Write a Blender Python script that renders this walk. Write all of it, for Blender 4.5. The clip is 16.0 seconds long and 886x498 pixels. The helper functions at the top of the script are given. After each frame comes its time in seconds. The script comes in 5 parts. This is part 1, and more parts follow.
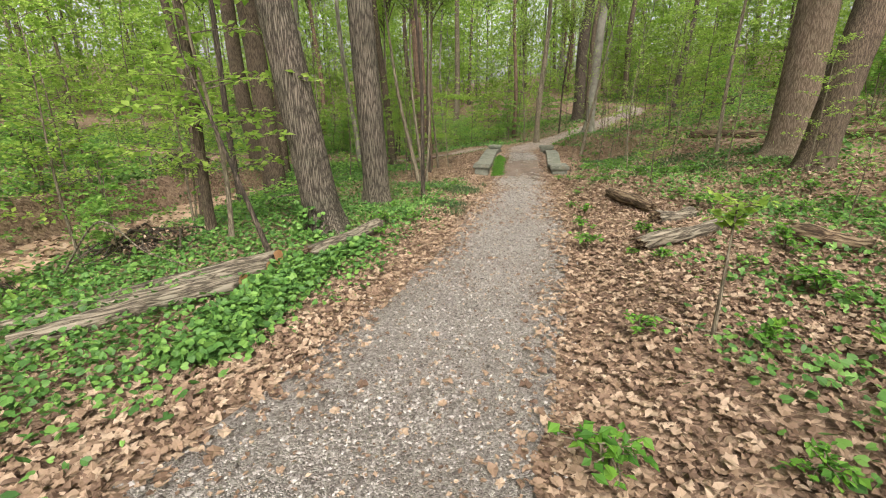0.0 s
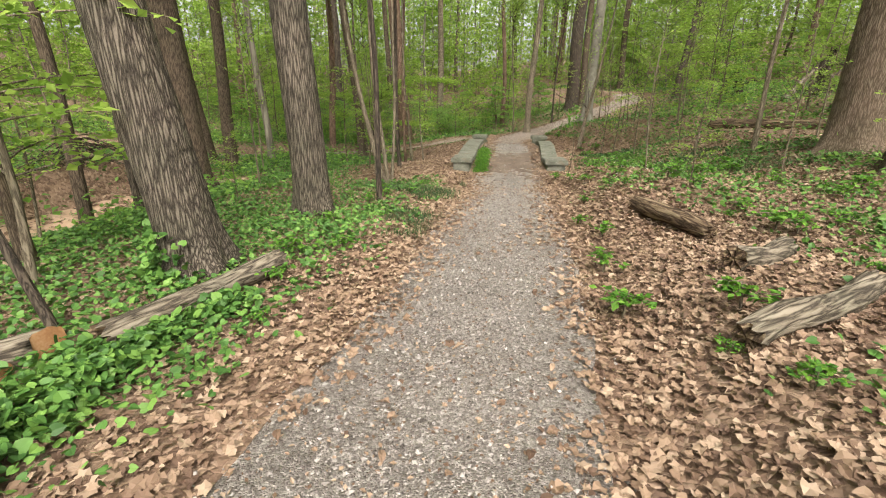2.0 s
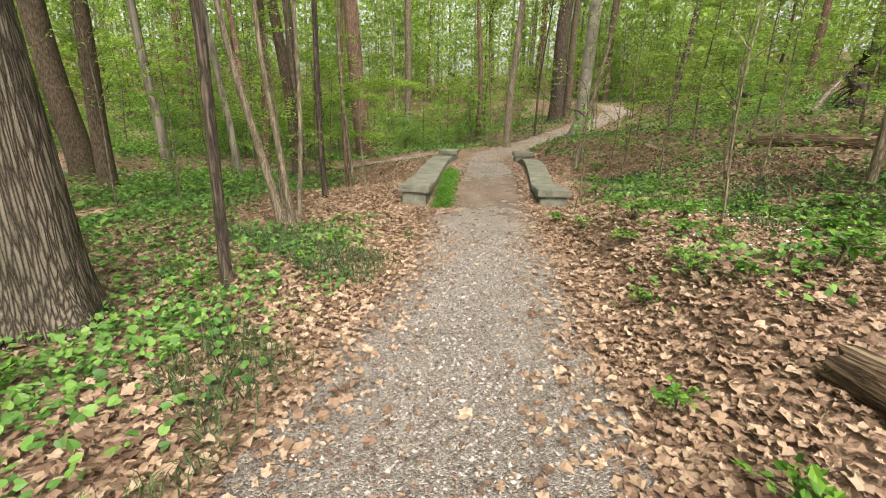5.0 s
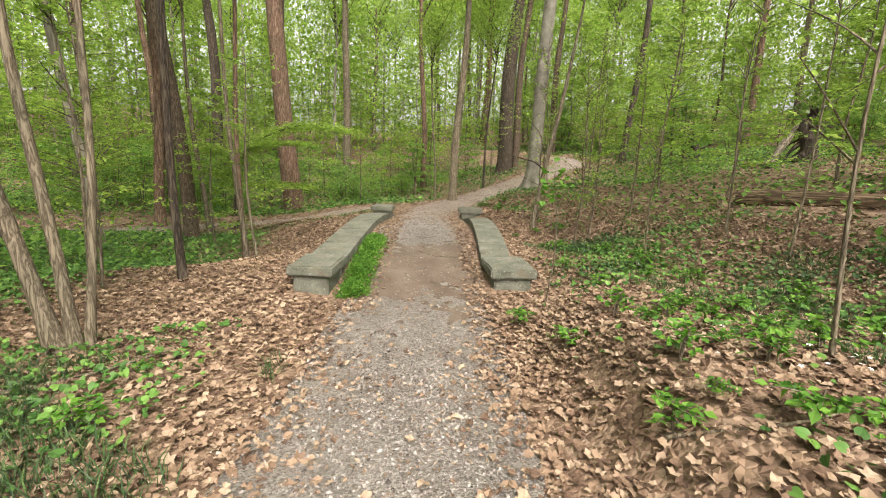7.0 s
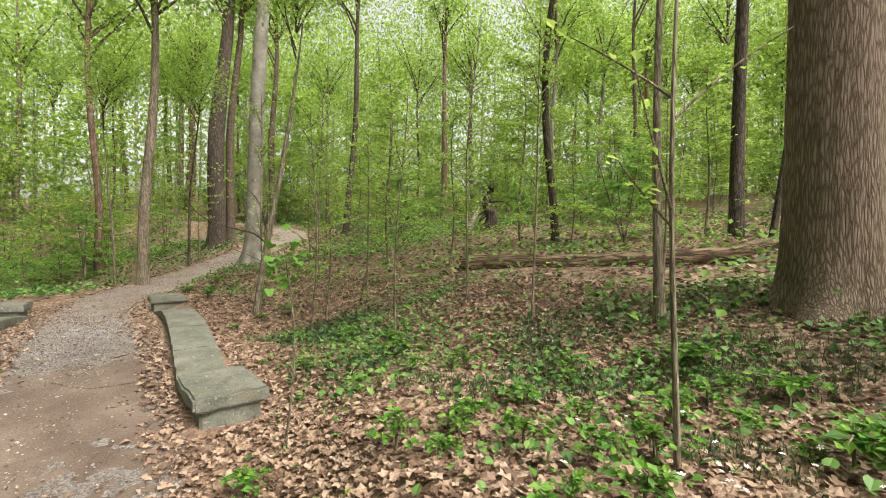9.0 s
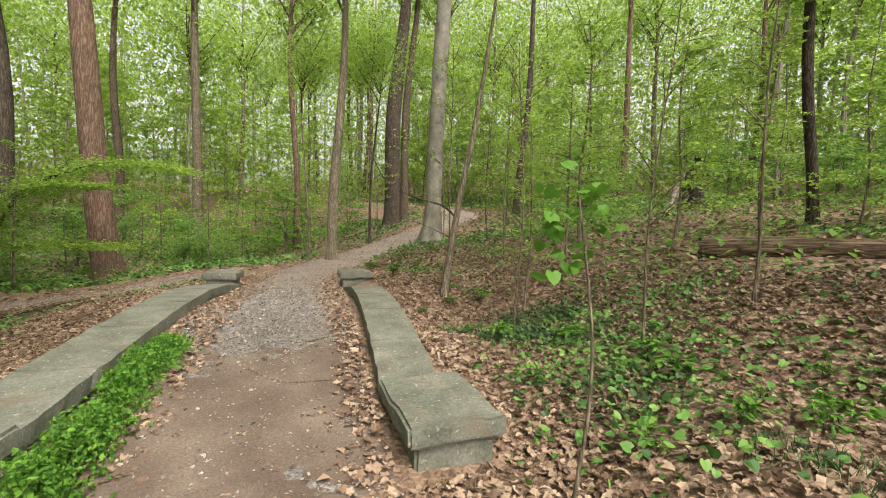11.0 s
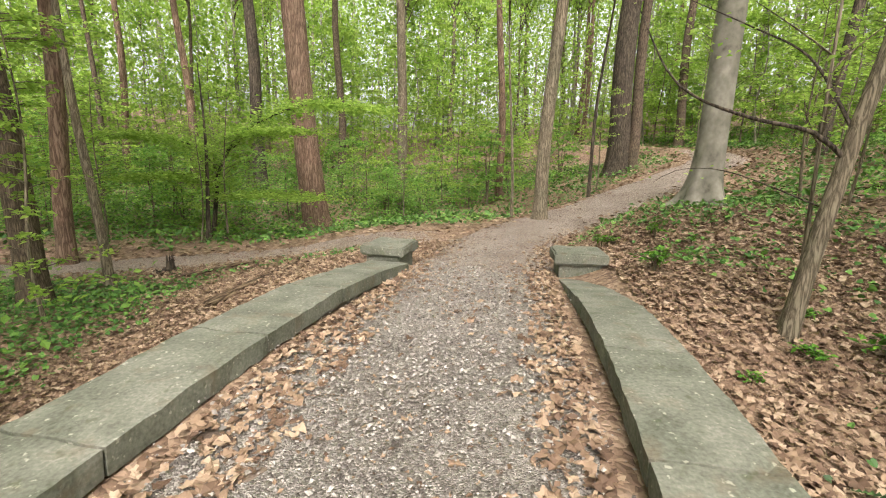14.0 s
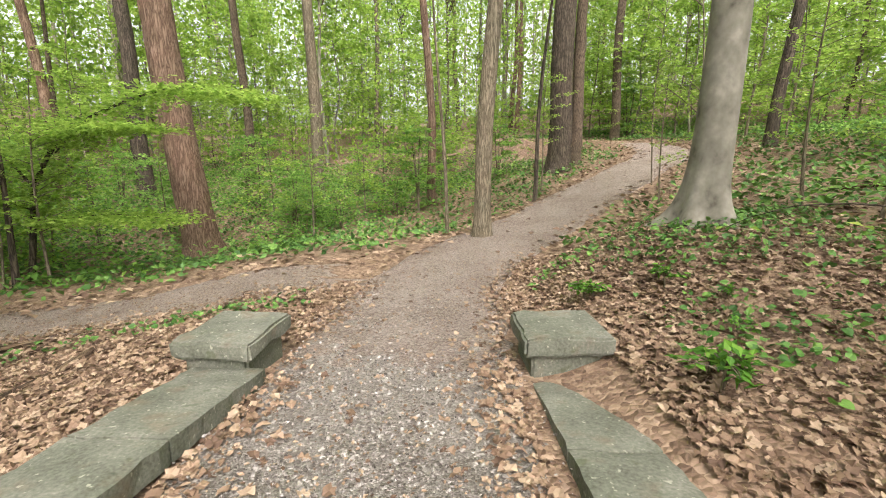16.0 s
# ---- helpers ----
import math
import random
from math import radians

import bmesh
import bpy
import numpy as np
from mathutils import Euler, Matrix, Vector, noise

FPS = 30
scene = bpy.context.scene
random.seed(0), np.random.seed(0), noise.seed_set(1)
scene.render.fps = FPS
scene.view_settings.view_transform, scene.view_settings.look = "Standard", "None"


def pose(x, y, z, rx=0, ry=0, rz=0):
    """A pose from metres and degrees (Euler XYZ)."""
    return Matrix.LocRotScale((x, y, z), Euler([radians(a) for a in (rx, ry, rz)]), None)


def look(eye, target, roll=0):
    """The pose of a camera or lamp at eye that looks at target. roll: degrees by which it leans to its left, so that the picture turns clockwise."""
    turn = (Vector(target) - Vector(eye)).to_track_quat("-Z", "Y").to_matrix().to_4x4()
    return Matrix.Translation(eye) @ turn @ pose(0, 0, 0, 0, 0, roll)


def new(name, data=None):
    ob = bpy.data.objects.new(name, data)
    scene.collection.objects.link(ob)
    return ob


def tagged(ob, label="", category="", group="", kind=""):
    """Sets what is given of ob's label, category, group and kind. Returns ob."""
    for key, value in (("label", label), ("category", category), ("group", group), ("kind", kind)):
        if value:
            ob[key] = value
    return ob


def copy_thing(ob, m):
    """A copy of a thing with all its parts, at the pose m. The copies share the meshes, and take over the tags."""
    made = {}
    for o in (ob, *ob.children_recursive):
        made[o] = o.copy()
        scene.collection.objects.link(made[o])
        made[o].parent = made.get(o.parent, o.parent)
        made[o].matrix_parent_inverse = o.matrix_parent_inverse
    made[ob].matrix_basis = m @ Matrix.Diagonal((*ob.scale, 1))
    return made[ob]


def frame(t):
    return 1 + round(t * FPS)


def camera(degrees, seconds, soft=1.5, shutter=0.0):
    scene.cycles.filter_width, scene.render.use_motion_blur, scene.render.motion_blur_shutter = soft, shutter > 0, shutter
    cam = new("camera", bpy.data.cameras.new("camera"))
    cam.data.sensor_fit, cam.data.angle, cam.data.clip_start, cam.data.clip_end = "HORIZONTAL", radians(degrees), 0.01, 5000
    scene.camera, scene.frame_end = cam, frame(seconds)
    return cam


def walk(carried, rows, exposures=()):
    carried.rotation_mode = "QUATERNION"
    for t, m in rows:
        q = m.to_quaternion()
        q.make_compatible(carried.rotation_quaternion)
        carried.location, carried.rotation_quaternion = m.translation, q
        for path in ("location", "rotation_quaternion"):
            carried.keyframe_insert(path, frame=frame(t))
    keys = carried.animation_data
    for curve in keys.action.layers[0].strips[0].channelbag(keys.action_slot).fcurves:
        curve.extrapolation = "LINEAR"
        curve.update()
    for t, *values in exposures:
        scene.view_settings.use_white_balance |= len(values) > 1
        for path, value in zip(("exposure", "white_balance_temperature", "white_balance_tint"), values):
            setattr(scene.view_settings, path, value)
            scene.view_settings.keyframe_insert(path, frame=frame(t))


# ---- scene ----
cam = camera(90.1, 16.0, soft=1.1)

# seconds, place in metres, turn in degrees
PATH = [
    (0.0, 0.489, 1.163, 1.336, 72.31, 0.27, -0.48),
    (0.5, 0.669, 1.964, 1.259, 72.19, 0.21, -1.87),
    (1.0, 0.870, 2.748, 1.216, 72.08, -0.09, -1.99),
    (1.5, 0.972, 3.557, 1.139, 72.25, -0.19, -2.25),
    (2.0, 1.077, 4.365, 1.055, 71.06, -0.37, -1.84),
    (2.5, 1.161, 5.174, 1.005, 70.80, -0.37, -1.84),
    (3.0, 1.319, 5.962, 0.973, 70.68, -0.46, -1.72),
    (3.5, 1.447, 6.761, 0.910, 71.24, -0.57, -1.96),
    (4.0, 1.607, 7.545, 0.884, 71.45, -0.67, -2.07),
    (4.2, 1.665, 7.869, 0.843, 71.54, -0.76, -2.07),
    (6.3, 2.547, 11.337, 0.751, 75.36, -1.83, -10.51),
    (6.5, 2.622, 11.622, 0.769, 75.80, -1.84, -10.74),
    (7.0, 2.813, 12.247, 0.751, 78.92, -1.95, -10.81),
    (7.5, 2.981, 12.833, 0.765, 84.76, -2.67, -25.31),
    (8.0, 3.290, 13.284, 0.788, 89.00, -0.50, -42.87),
    (8.2, 3.353, 13.390, 0.822, 89.10, -0.60, -46.19),
    (10.3, 3.699, 15.119, 0.573, 87.30, 0.65, -32.82),
    (10.5, 3.739, 15.363, 0.578, 87.20, 0.60, -28.65),
    (11.0, 3.788, 15.967, 0.521, 86.51, -1.48, -25.69),
    (11.5, 3.895, 16.597, 0.435, 85.11, -1.26, -22.63),
    (12.0, 3.937, 17.258, 0.400, 79.82, -2.02, -17.10),
    (12.5, 4.076, 17.931, 0.393, 76.08, -1.44, -15.24),
    (13.0, 4.251, 18.608, 0.427, 77.44, -0.99, -11.40),
    (13.5, 4.389, 19.318, 0.484, 77.90, -0.78, -6.47),
    (14.0, 4.507, 20.036, 0.531, 79.04, -0.98, 0.33),
    (14.5, 4.584, 20.823, 0.572, 79.25, -1.13, -0.84),
    (15.0, 4.659, 21.577, 0.619, 78.79, -1.68, -4.46),
    (15.5, 4.750, 22.352, 0.669, 78.26, -0.74, -7.83),
    (16.0, 4.963, 22.966, 0.742, 78.38, 0.24, -8.06),
]
walk(cam, [(t, pose(x, y, z, rx, ry, rz)) for t, x, y, z, rx, ry, rz in PATH],
     exposures=[(0, 1.14, 6700, 13), (3.5, 1.3, 6950, 14), (6.5, 1.33, 7000, 14), (8, 1.4, 6750, 16), (11, 1.24, 6850, 14), (12, 1.3, 7000, 13), (14, 1.55, 6750, 15), (16, 1.66, 6600, 16)])

# ---- light: a bright overcast day in a spring wood ----
world = bpy.data.worlds.new("sky")
scene.world = world
world.use_nodes = True
wn = world.node_tree
sky = wn.nodes.new("ShaderNodeTexSky")
sky.sky_type, sky.sun_disc = "NISHITA", False
sky.sun_elevation, sky.sun_rotation = radians(50), radians(173)
sky.air_density, sky.dust_density, sky.ozone_density = 1.0, 6.0, 0.6
wn.nodes["Background"].inputs["Strength"].default_value = 0.15
veil = wn.nodes.new("ShaderNodeHueSaturation")
veil.inputs["Saturation"].default_value = 0.22
wn.links.new(sky.outputs["Color"], veil.inputs["Color"])
wn.links.new(veil.outputs["Color"], wn.nodes["Background"].inputs["Color"])
sun_data = bpy.data.lights.new("sun", "SUN")
sun_data.energy, sun_data.angle, sun_data.color = 1.5, radians(40), (1.0, 0.96, 0.9)
sun = new("sun", sun_data)
sun.matrix_world = look((8, -32, 55), (2, 14, 0))

rng = np.random.default_rng(7)


# ---- materials ----
def mat(name, stops, scale=4.0, detail=6.0, rough=0.85, bump=0.4, bump_scale=40.0, stretch=(1, 1, 1), fine=0.25,
        island=0.0, translucent=0.0, distance=0.01, spec=0.25, turn=0.0, cell=0.0, cell_mix=0.5):
    """Colour ramp over noise at two scales, with relief."""
    m = bpy.data.materials.new(name)
    m.use_nodes = True
    n, l = m.node_tree.nodes, m.node_tree.links
    bsdf = n["Principled BSDF"]
    co = n.new("ShaderNodeTexCoord")
    mp = n.new("ShaderNodeMapping")
    mp.inputs["Scale"].default_value = stretch
    geo = n.new("ShaderNodeNewGeometry")
    l.new(geo.outputs["Position"] if translucent == 0 and island == 0 and turn == 0 else co.outputs["Object"], mp.inputs["Vector"])
    big, small = n.new("ShaderNodeTexNoise"), n.new("ShaderNodeTexNoise")
    big.inputs["Scale"].default_value, big.inputs["Detail"].default_value = scale, detail
    small.inputs["Scale"].default_value, small.inputs["Detail"].default_value = bump_scale, 4
    for t in (big, small):
        l.new(mp.outputs["Vector"], t.inputs["Vector"])
    mix = n.new("ShaderNodeMix")
    mix.inputs["Factor"].default_value = fine
    l.new(big.outputs["Fac"], mix.inputs["A"])
    l.new(small.outputs["Fac"], mix.inputs["B"])
    value = mix.outputs["Result"]
    if island:
        mix2 = n.new("ShaderNodeMix")
        mix2.inputs["Factor"].default_value = island
        l.new(value, mix2.inputs["A"])
        l.new(geo.outputs["Random Per Island"], mix2.inputs["B"])
        value = mix2.outputs["Result"]
    height_out = mix.outputs["Result"]
    if cell:
        # single leaves or stones: a tone for each cell, and a groove between them
        cells, edges = n.new("ShaderNodeTexVoronoi"), n.new("ShaderNodeTexVoronoi")
        edges.feature = "DISTANCE_TO_EDGE"
        bent, add = n.new("ShaderNodeTexNoise"), n.new("ShaderNodeVectorMath")
        bent.inputs["Scale"].default_value = cell * 0.9
        add.operation = "MULTIPLY_ADD"
        add.inputs[1].default_value = (0.5 / cell,) * 3
        l.new(mp.outputs["Vector"], bent.inputs["Vector"])
        l.new(bent.outputs["Color"], add.inputs[0])
        l.new(mp.outputs["Vector"], add.inputs[2])
        for t in (cells, edges):
            t.inputs["Scale"].default_value = cell
            l.new(add.outputs["Vector"], t.inputs["Vector"])
        mix3 = n.new("ShaderNodeMix")
        mix3.inputs["Factor"].default_value = cell_mix
        tone = n.new("ShaderNodeSeparateColor")
        l.new(cells.outputs["Color"], tone.inputs["Color"])
        l.new(value, mix3.inputs["A"])
        l.new(tone.outputs["Red"], mix3.inputs["B"])
        value = mix3.outputs["Result"]
        rise = n.new("ShaderNodeMath")
        rise.operation = "MULTIPLY_ADD"
        rise.inputs[1].default_value = 2.5
        l.new(edges.outputs["Distance"], rise.inputs[0])
        l.new(value, rise.inputs[2])
        height_out = rise.outputs["Value"]
    ramp = n.new("ShaderNodeValToRGB")
    while len(ramp.color_ramp.elements) < len(stops):
        ramp.color_ramp.elements.new(0.5)
    for e, (p, c) in zip(ramp.color_ramp.elements, stops):
        e.position, e.color = p, (*c, 1)
    l.new(value, ramp.inputs["Fac"])
    l.new(ramp.outputs["Color"], bsdf.inputs["Base Color"])
    bsdf.inputs["Roughness"].default_value = rough
    bsdf.inputs["Specular IOR Level"].default_value = spec
    if bump:
        bp = n.new("ShaderNodeBump")
        bp.inputs["Strength"].default_value, bp.inputs["Distance"].default_value = bump, distance
        l.new(height_out, bp.inputs["Height"])
        l.new(bp.outputs["Normal"], bsdf.inputs["Normal"])
    if translucent:
        tr, ms = n.new("ShaderNodeBsdfTranslucent"), n.new("ShaderNodeMixShader")
        ms.inputs["Fac"].default_value = translucent
        l.new(ramp.outputs["Color"], tr.inputs["Color"])
        l.new(bsdf.outputs["BSDF"], ms.inputs[1])
        l.new(tr.outputs["BSDF"], ms.inputs[2])
        l.new(ms.outputs["Shader"], n["Material Output"].inputs["Surface"])
    return m


def bark_mat(name, dark, mid, light, furrow=1.0, width=14.0):
    """Bark: ridges that run up the trunk, with flecks of lichen."""
    m = bpy.data.materials.new(name)
    m.use_nodes = True
    n, l = m.node_tree.nodes, m.node_tree.links
    bsdf = n["Principled BSDF"]
    co, mp = n.new("ShaderNodeTexCoord"), n.new("ShaderNodeMapping")
    mp.inputs["Scale"].default_value = (1, 1, 0.11)
    l.new(co.outputs["Object"], mp.inputs["Vector"])
    ridge, grain, patch = n.new("ShaderNodeTexNoise"), n.new("ShaderNodeTexNoise"), n.new("ShaderNodeTexNoise")
    ridge.inputs["Scale"].default_value, ridge.inputs["Detail"].default_value, ridge.inputs["Distortion"].default_value = width, 5, 0.6
    grain.inputs["Scale"].default_value, grain.inputs["Detail"].default_value = width * 5, 3
    patch.inputs["Scale"].default_value, patch.inputs["Detail"].default_value = 1.6, 4
    l.new(mp.outputs["Vector"], ridge.inputs["Vector"])
    l.new(mp.outputs["Vector"], grain.inputs["Vector"])
    l.new(co.outputs["Object"], patch.inputs["Vector"])
    # plates of bark with narrow dark fissures between them
    low, wide_ = n.new("ShaderNodeMath"), n.new("ShaderNodeMath")
    low.operation, wide_.operation = "SUBTRACT", "ABSOLUTE"
    low.inputs[1].default_value = 0.5
    l.new(ridge.outputs["Fac"], low.inputs[0])
    l.new(low.outputs["Value"], wide_.inputs[0])
    plate = n.new("ShaderNodeMapRange")
    plate.inputs["From Max"].default_value = 0.13
    l.new(wide_.outputs["Value"], plate.inputs["Value"])
    mix = n.new("ShaderNodeMix")
    mix.inputs["Factor"].default_value = 0.45
    l.new(plate.outputs["Result"], mix.inputs["A"])
    l.new(grain.outputs["Fac"], mix.inputs["B"])
    ramp = n.new("ShaderNodeValToRGB")
    ramp.color_ramp.elements.new(0.5)
    for e, p, c in zip(ramp.color_ramp.elements, (0.24, 0.5, 0.82), (dark, mid, light)):
        e.position, e.color = p, (*c, 1)
    l.new(mix.outputs["Result"], ramp.inputs["Fac"])
    tone = n.new("ShaderNodeMix")
    tone.data_type, tone.blend_type = "RGBA", "MULTIPLY"
    tone.inputs["Factor"].default_value = 0.55
    pr = n.new("ShaderNodeValToRGB")
    pr.color_ramp.elements[0].position, pr.color_ramp.elements[0].color = 0.3, (0.55, 0.6, 0.5, 1)
    pr.color_ramp.elements[1].position, pr.color_ramp.elements[1].color = 0.7, (1.15, 1.05, 0.95, 1)
    l.new(patch.outputs["Fac"], pr.inputs["Fac"])
    l.new(ramp.outputs["Color"], tone.inputs["A"])
    l.new(pr.outputs["Color"], tone.inputs["B"])
    l.new(tone.outputs["Result"], bsdf.inputs["Base Color"])
    bsdf.inputs["Roughness"].default_value = 0.9
    bsdf.inputs["Specular IOR Level"].default_value = 0.15
    bp = n.new("ShaderNodeBump")
    bp.inputs["Strength"].default_value, bp.inputs["Distance"].default_value = 0.8, 0.018 * furrow
    l.new(mix.outputs["Result"], bp.inputs["Height"])
    l.new(bp.outputs["Normal"], bsdf.inputs["Normal"])
    return m


def braided_bark(name, dark, mid, light, per_metre=26.0, long=0.13, deep=0.02):
    """Old bark: long interlaced ridges with dark fissures between them."""
    m = bpy.data.materials.new(name)
    m.use_nodes = True
    n, l = m.node_tree.nodes, m.node_tree.links
    bsdf = n["Principled BSDF"]
    co, mp = n.new("ShaderNodeTexCoord"), n.new("ShaderNodeMapping")
    mp.inputs["Scale"].default_value = (1, 1, long)
    l.new(co.outputs["Object"], mp.inputs["Vector"])
    warp, add = n.new("ShaderNodeTexNoise"), n.new("ShaderNodeVectorMath")
    warp.inputs["Scale"].default_value, warp.inputs["Detail"].default_value = per_metre * 0.45, 3
    add.operation = "MULTIPLY_ADD"
    add.inputs[1].default_value = (1.7 / per_metre, 1.7 / per_metre, 0.8 / per_metre)
    l.new(mp.outputs["Vector"], warp.inputs["Vector"])
    l.new(warp.outputs["Color"], add.inputs[0])
    l.new(mp.outputs["Vector"], add.inputs[2])
    edge, grain, patch = n.new("ShaderNodeTexVoronoi"), n.new("ShaderNodeTexNoise"), n.new("ShaderNodeTexNoise")
    edge.feature = "DISTANCE_TO_EDGE"
    edge.inputs["Scale"].default_value = per_metre
    grain.inputs["Scale"].default_value, grain.inputs["Detail"].default_value = 90, 5
    patch.inputs["Scale"].default_value, patch.inputs["Detail"].default_value = 1.8, 5
    l.new(add.outputs["Vector"], edge.inputs["Vector"])
    fine = n.new("ShaderNodeMapping")
    fine.inputs["Scale"].default_value = (1, 1, 0.4)
    l.new(co.outputs["Object"], fine.inputs["Vector"])
    l.new(fine.outputs["Vector"], grain.inputs["Vector"])
    l.new(co.outputs["Object"], patch.inputs["Vector"])
    ridge = n.new("ShaderNodeMapRange")
    ridge.inputs["From Max"].default_value = 0.26
    l.new(edge.outputs["Distance"], ridge.inputs["Value"])
    mix = n.new("ShaderNodeMix")
    mix.inputs["Factor"].default_value = 0.5
    l.new(ridge.outputs["Result"], mix.inputs["A"])
    l.new(grain.outputs["Fac"], mix.inputs["B"])
    ramp = n.new("ShaderNodeValToRGB")
    ramp.color_ramp.elements.new(0.5)
    for e, p, c in zip(ramp.color_ramp.elements, (0.24, 0.5, 0.78), (dark, mid, light)):
        e.position, e.color = p, (*c, 1)
    l.new(mix.outputs["Result"], ramp.inputs["Fac"])
    tone, pr = n.new("ShaderNodeMix"), n.new("ShaderNodeValToRGB")
    tone.data_type, tone.blend_type = "RGBA", "MULTIPLY"
    tone.inputs["Factor"].default_value = 0.6
    pr.color_ramp.elements[0].position, pr.color_ramp.elements[0].color = 0.32, (0.62, 0.66, 0.54, 1)
    pr.color_ramp.elements[1].position, pr.color_ramp.elements[1].color = 0.68, (1.12, 1.05, 0.98, 1)
    l.new(patch.outputs["Fac"], pr.inputs["Fac"])
    l.new(ramp.outputs["Color"], tone.inputs["A"])
    l.new(pr.outputs["Color"], tone.inputs["B"])
    l.new(tone.outputs["Result"], bsdf.inputs["Base Color"])
    bsdf.inputs["Roughness"].default_value, bsdf.inputs["Specular IOR Level"].default_value = 0.92, 0.15
    bp = n.new("ShaderNodeBump")
    bp.inputs["Strength"].default_value, bp.inputs["Distance"].default_value = 0.9, deep
    l.new(mix.outputs["Result"], bp.inputs["Height"])
    l.new(bp.outputs["Normal"], bsdf.inputs["Normal"])
    return m


def stone_mat(name):
    """Weathered bluestone: grey-green, with pale lichen flecks, brown stains and fine pitting."""
    m = mat(name, [(0.3, (0.06, 0.066, 0.047)), (0.44, (0.108, 0.114, 0.087)), (0.56, (0.155, 0.158, 0.127)), (0.72, (0.245, 0.242, 0.2))],
            scale=3.4, bump=0.8, bump_scale=48, fine=0.46, distance=0.014, rough=0.82, turn=1)
    n, l = m.node_tree.nodes, m.node_tree.links
    bsdf, co = n["Principled BSDF"], n.new("ShaderNodeTexCoord")
    colour = bsdf.inputs["Base Color"].links[0].from_socket
    for scale, lo, hi, tint, amount in ((26, 0.64, 0.7, (0.36, 0.36, 0.29, 1), 0.75), (5.5, 0.56, 0.72, (0.135, 0.098, 0.06, 1), 0.5), (9, 0.62, 0.7, (0.06, 0.075, 0.035, 1), 0.55)):
        spots, step, mix = n.new("ShaderNodeTexNoise"), n.new("ShaderNodeMapRange"), n.new("ShaderNodeMix")
        spots.inputs["Scale"].default_value, spots.inputs["Detail"].default_value = scale, 5
        l.new(co.outputs["Object"], spots.inputs["Vector"])
        step.inputs["From Min"].default_value, step.inputs["From Max"].default_value, step.inputs["To Max"].default_value = lo, hi, amount
        l.new(spots.outputs["Fac"], step.inputs["Value"])
        mix.data_type = "RGBA"
        l.new(step.outputs["Result"], mix.inputs["Factor"])
        l.new(colour, mix.inputs["A"])
        mix.inputs["B"].default_value = tint
        colour = mix.outputs["Result"]
    l.new(colour, bsdf.inputs["Base Color"])
    return m


M_SOIL = mat("leaf_mould", [(0.2, (0.085, 0.054, 0.037)), (0.42, (0.165, 0.108, 0.072)), (0.6, (0.245, 0.17, 0.116)), (0.82, (0.35, 0.258, 0.185))],
             scale=1.1, bump=0.7, bump_scale=30, fine=0.5, distance=0.018, cell=19, cell_mix=0.45)
M_GRAVEL = mat("gravel", [(0.2, (0.12, 0.103, 0.088)), (0.42, (0.255, 0.226, 0.198)), (0.58, (0.36, 0.326, 0.29)), (0.85, (0.52, 0.485, 0.44))],
               scale=1.3, bump=1.0, bump_scale=85, fine=0.42, distance=0.02, cell=66, cell_mix=0.42)
M_WARM = mat("earthy_gravel", [(0.2, (0.115, 0.085, 0.068)), (0.42, (0.25, 0.2, 0.168)), (0.58, (0.35, 0.29, 0.25)), (0.85, (0.5, 0.44, 0.385))],
             scale=1.3, bump=1.0, bump_scale=85, fine=0.42, distance=0.018, cell=60, cell_mix=0.4)
M_DECK = mat("packed_earth", [(0.34, (0.066, 0.048, 0.035)), (0.5, (0.115, 0.087, 0.066)), (0.68, (0.185, 0.148, 0.117))],
             scale=2.2, bump=0.8, bump_scale=60, fine=0.45, distance=0.01)
M_PEBBLE = mat("pebble", [(0.1, (0.06, 0.051, 0.044)), (0.45, (0.225, 0.203, 0.18)), (0.9, (0.37, 0.345, 0.315))], island=0.85, scale=20, bump=0.2, bump_scale=90)
M_LITTER = mat("dead_leaf", [(0.06, (0.07, 0.042, 0.029)), (0.34, (0.17, 0.11, 0.072)), (0.62, (0.28, 0.195, 0.13)), (0.94, (0.42, 0.325, 0.232))],
               island=0.75, scale=18, bump=0.3, bump_scale=60, translucent=0.12, rough=0.7)
M_LEAF = mat("spring_leaf", [(0.1, (0.16, 0.28, 0.045)), (0.5, (0.26, 0.405, 0.07)), (0.9, (0.41, 0.56, 0.12))], island=0.8, bump=0, translucent=0.68, rough=0.55)
M_LEAF_DEEP = mat("shade_leaf", [(0.1, (0.11, 0.24, 0.05)), (0.5, (0.185, 0.35, 0.07)), (0.9, (0.29, 0.47, 0.10))], island=0.8, bump=0, translucent=0.58, rough=0.5)
M_IVY = mat("ground_cover_leaf", [(0.1, (0.035, 0.092, 0.02)), (0.5, (0.072, 0.17, 0.034)), (0.9, (0.145, 0.27, 0.055))], island=0.8, bump=0, translucent=0.15, rough=0.5)
M_GRASS = mat("grass_blade", [(0.1, (0.024, 0.05, 0.02)), (0.6, (0.046, 0.09, 0.03)), (0.9, (0.08, 0.14, 0.042))], island=0.8, bump=0, translucent=0.2, rough=0.5)
M_WEED = mat("weed_leaf", [(0.1, (0.045, 0.135, 0.018)), (0.5, (0.09, 0.225, 0.027)), (0.9, (0.165, 0.335, 0.042))], island=0.8, bump=0, translucent=0.4, rough=0.55)
M_PETAL = mat("petal", [(0.2, (0.75, 0.75, 0.72)), (0.8, (0.9, 0.9, 0.86))], island=0.5, bump=0)
M_STONE = stone_mat("bluestone")
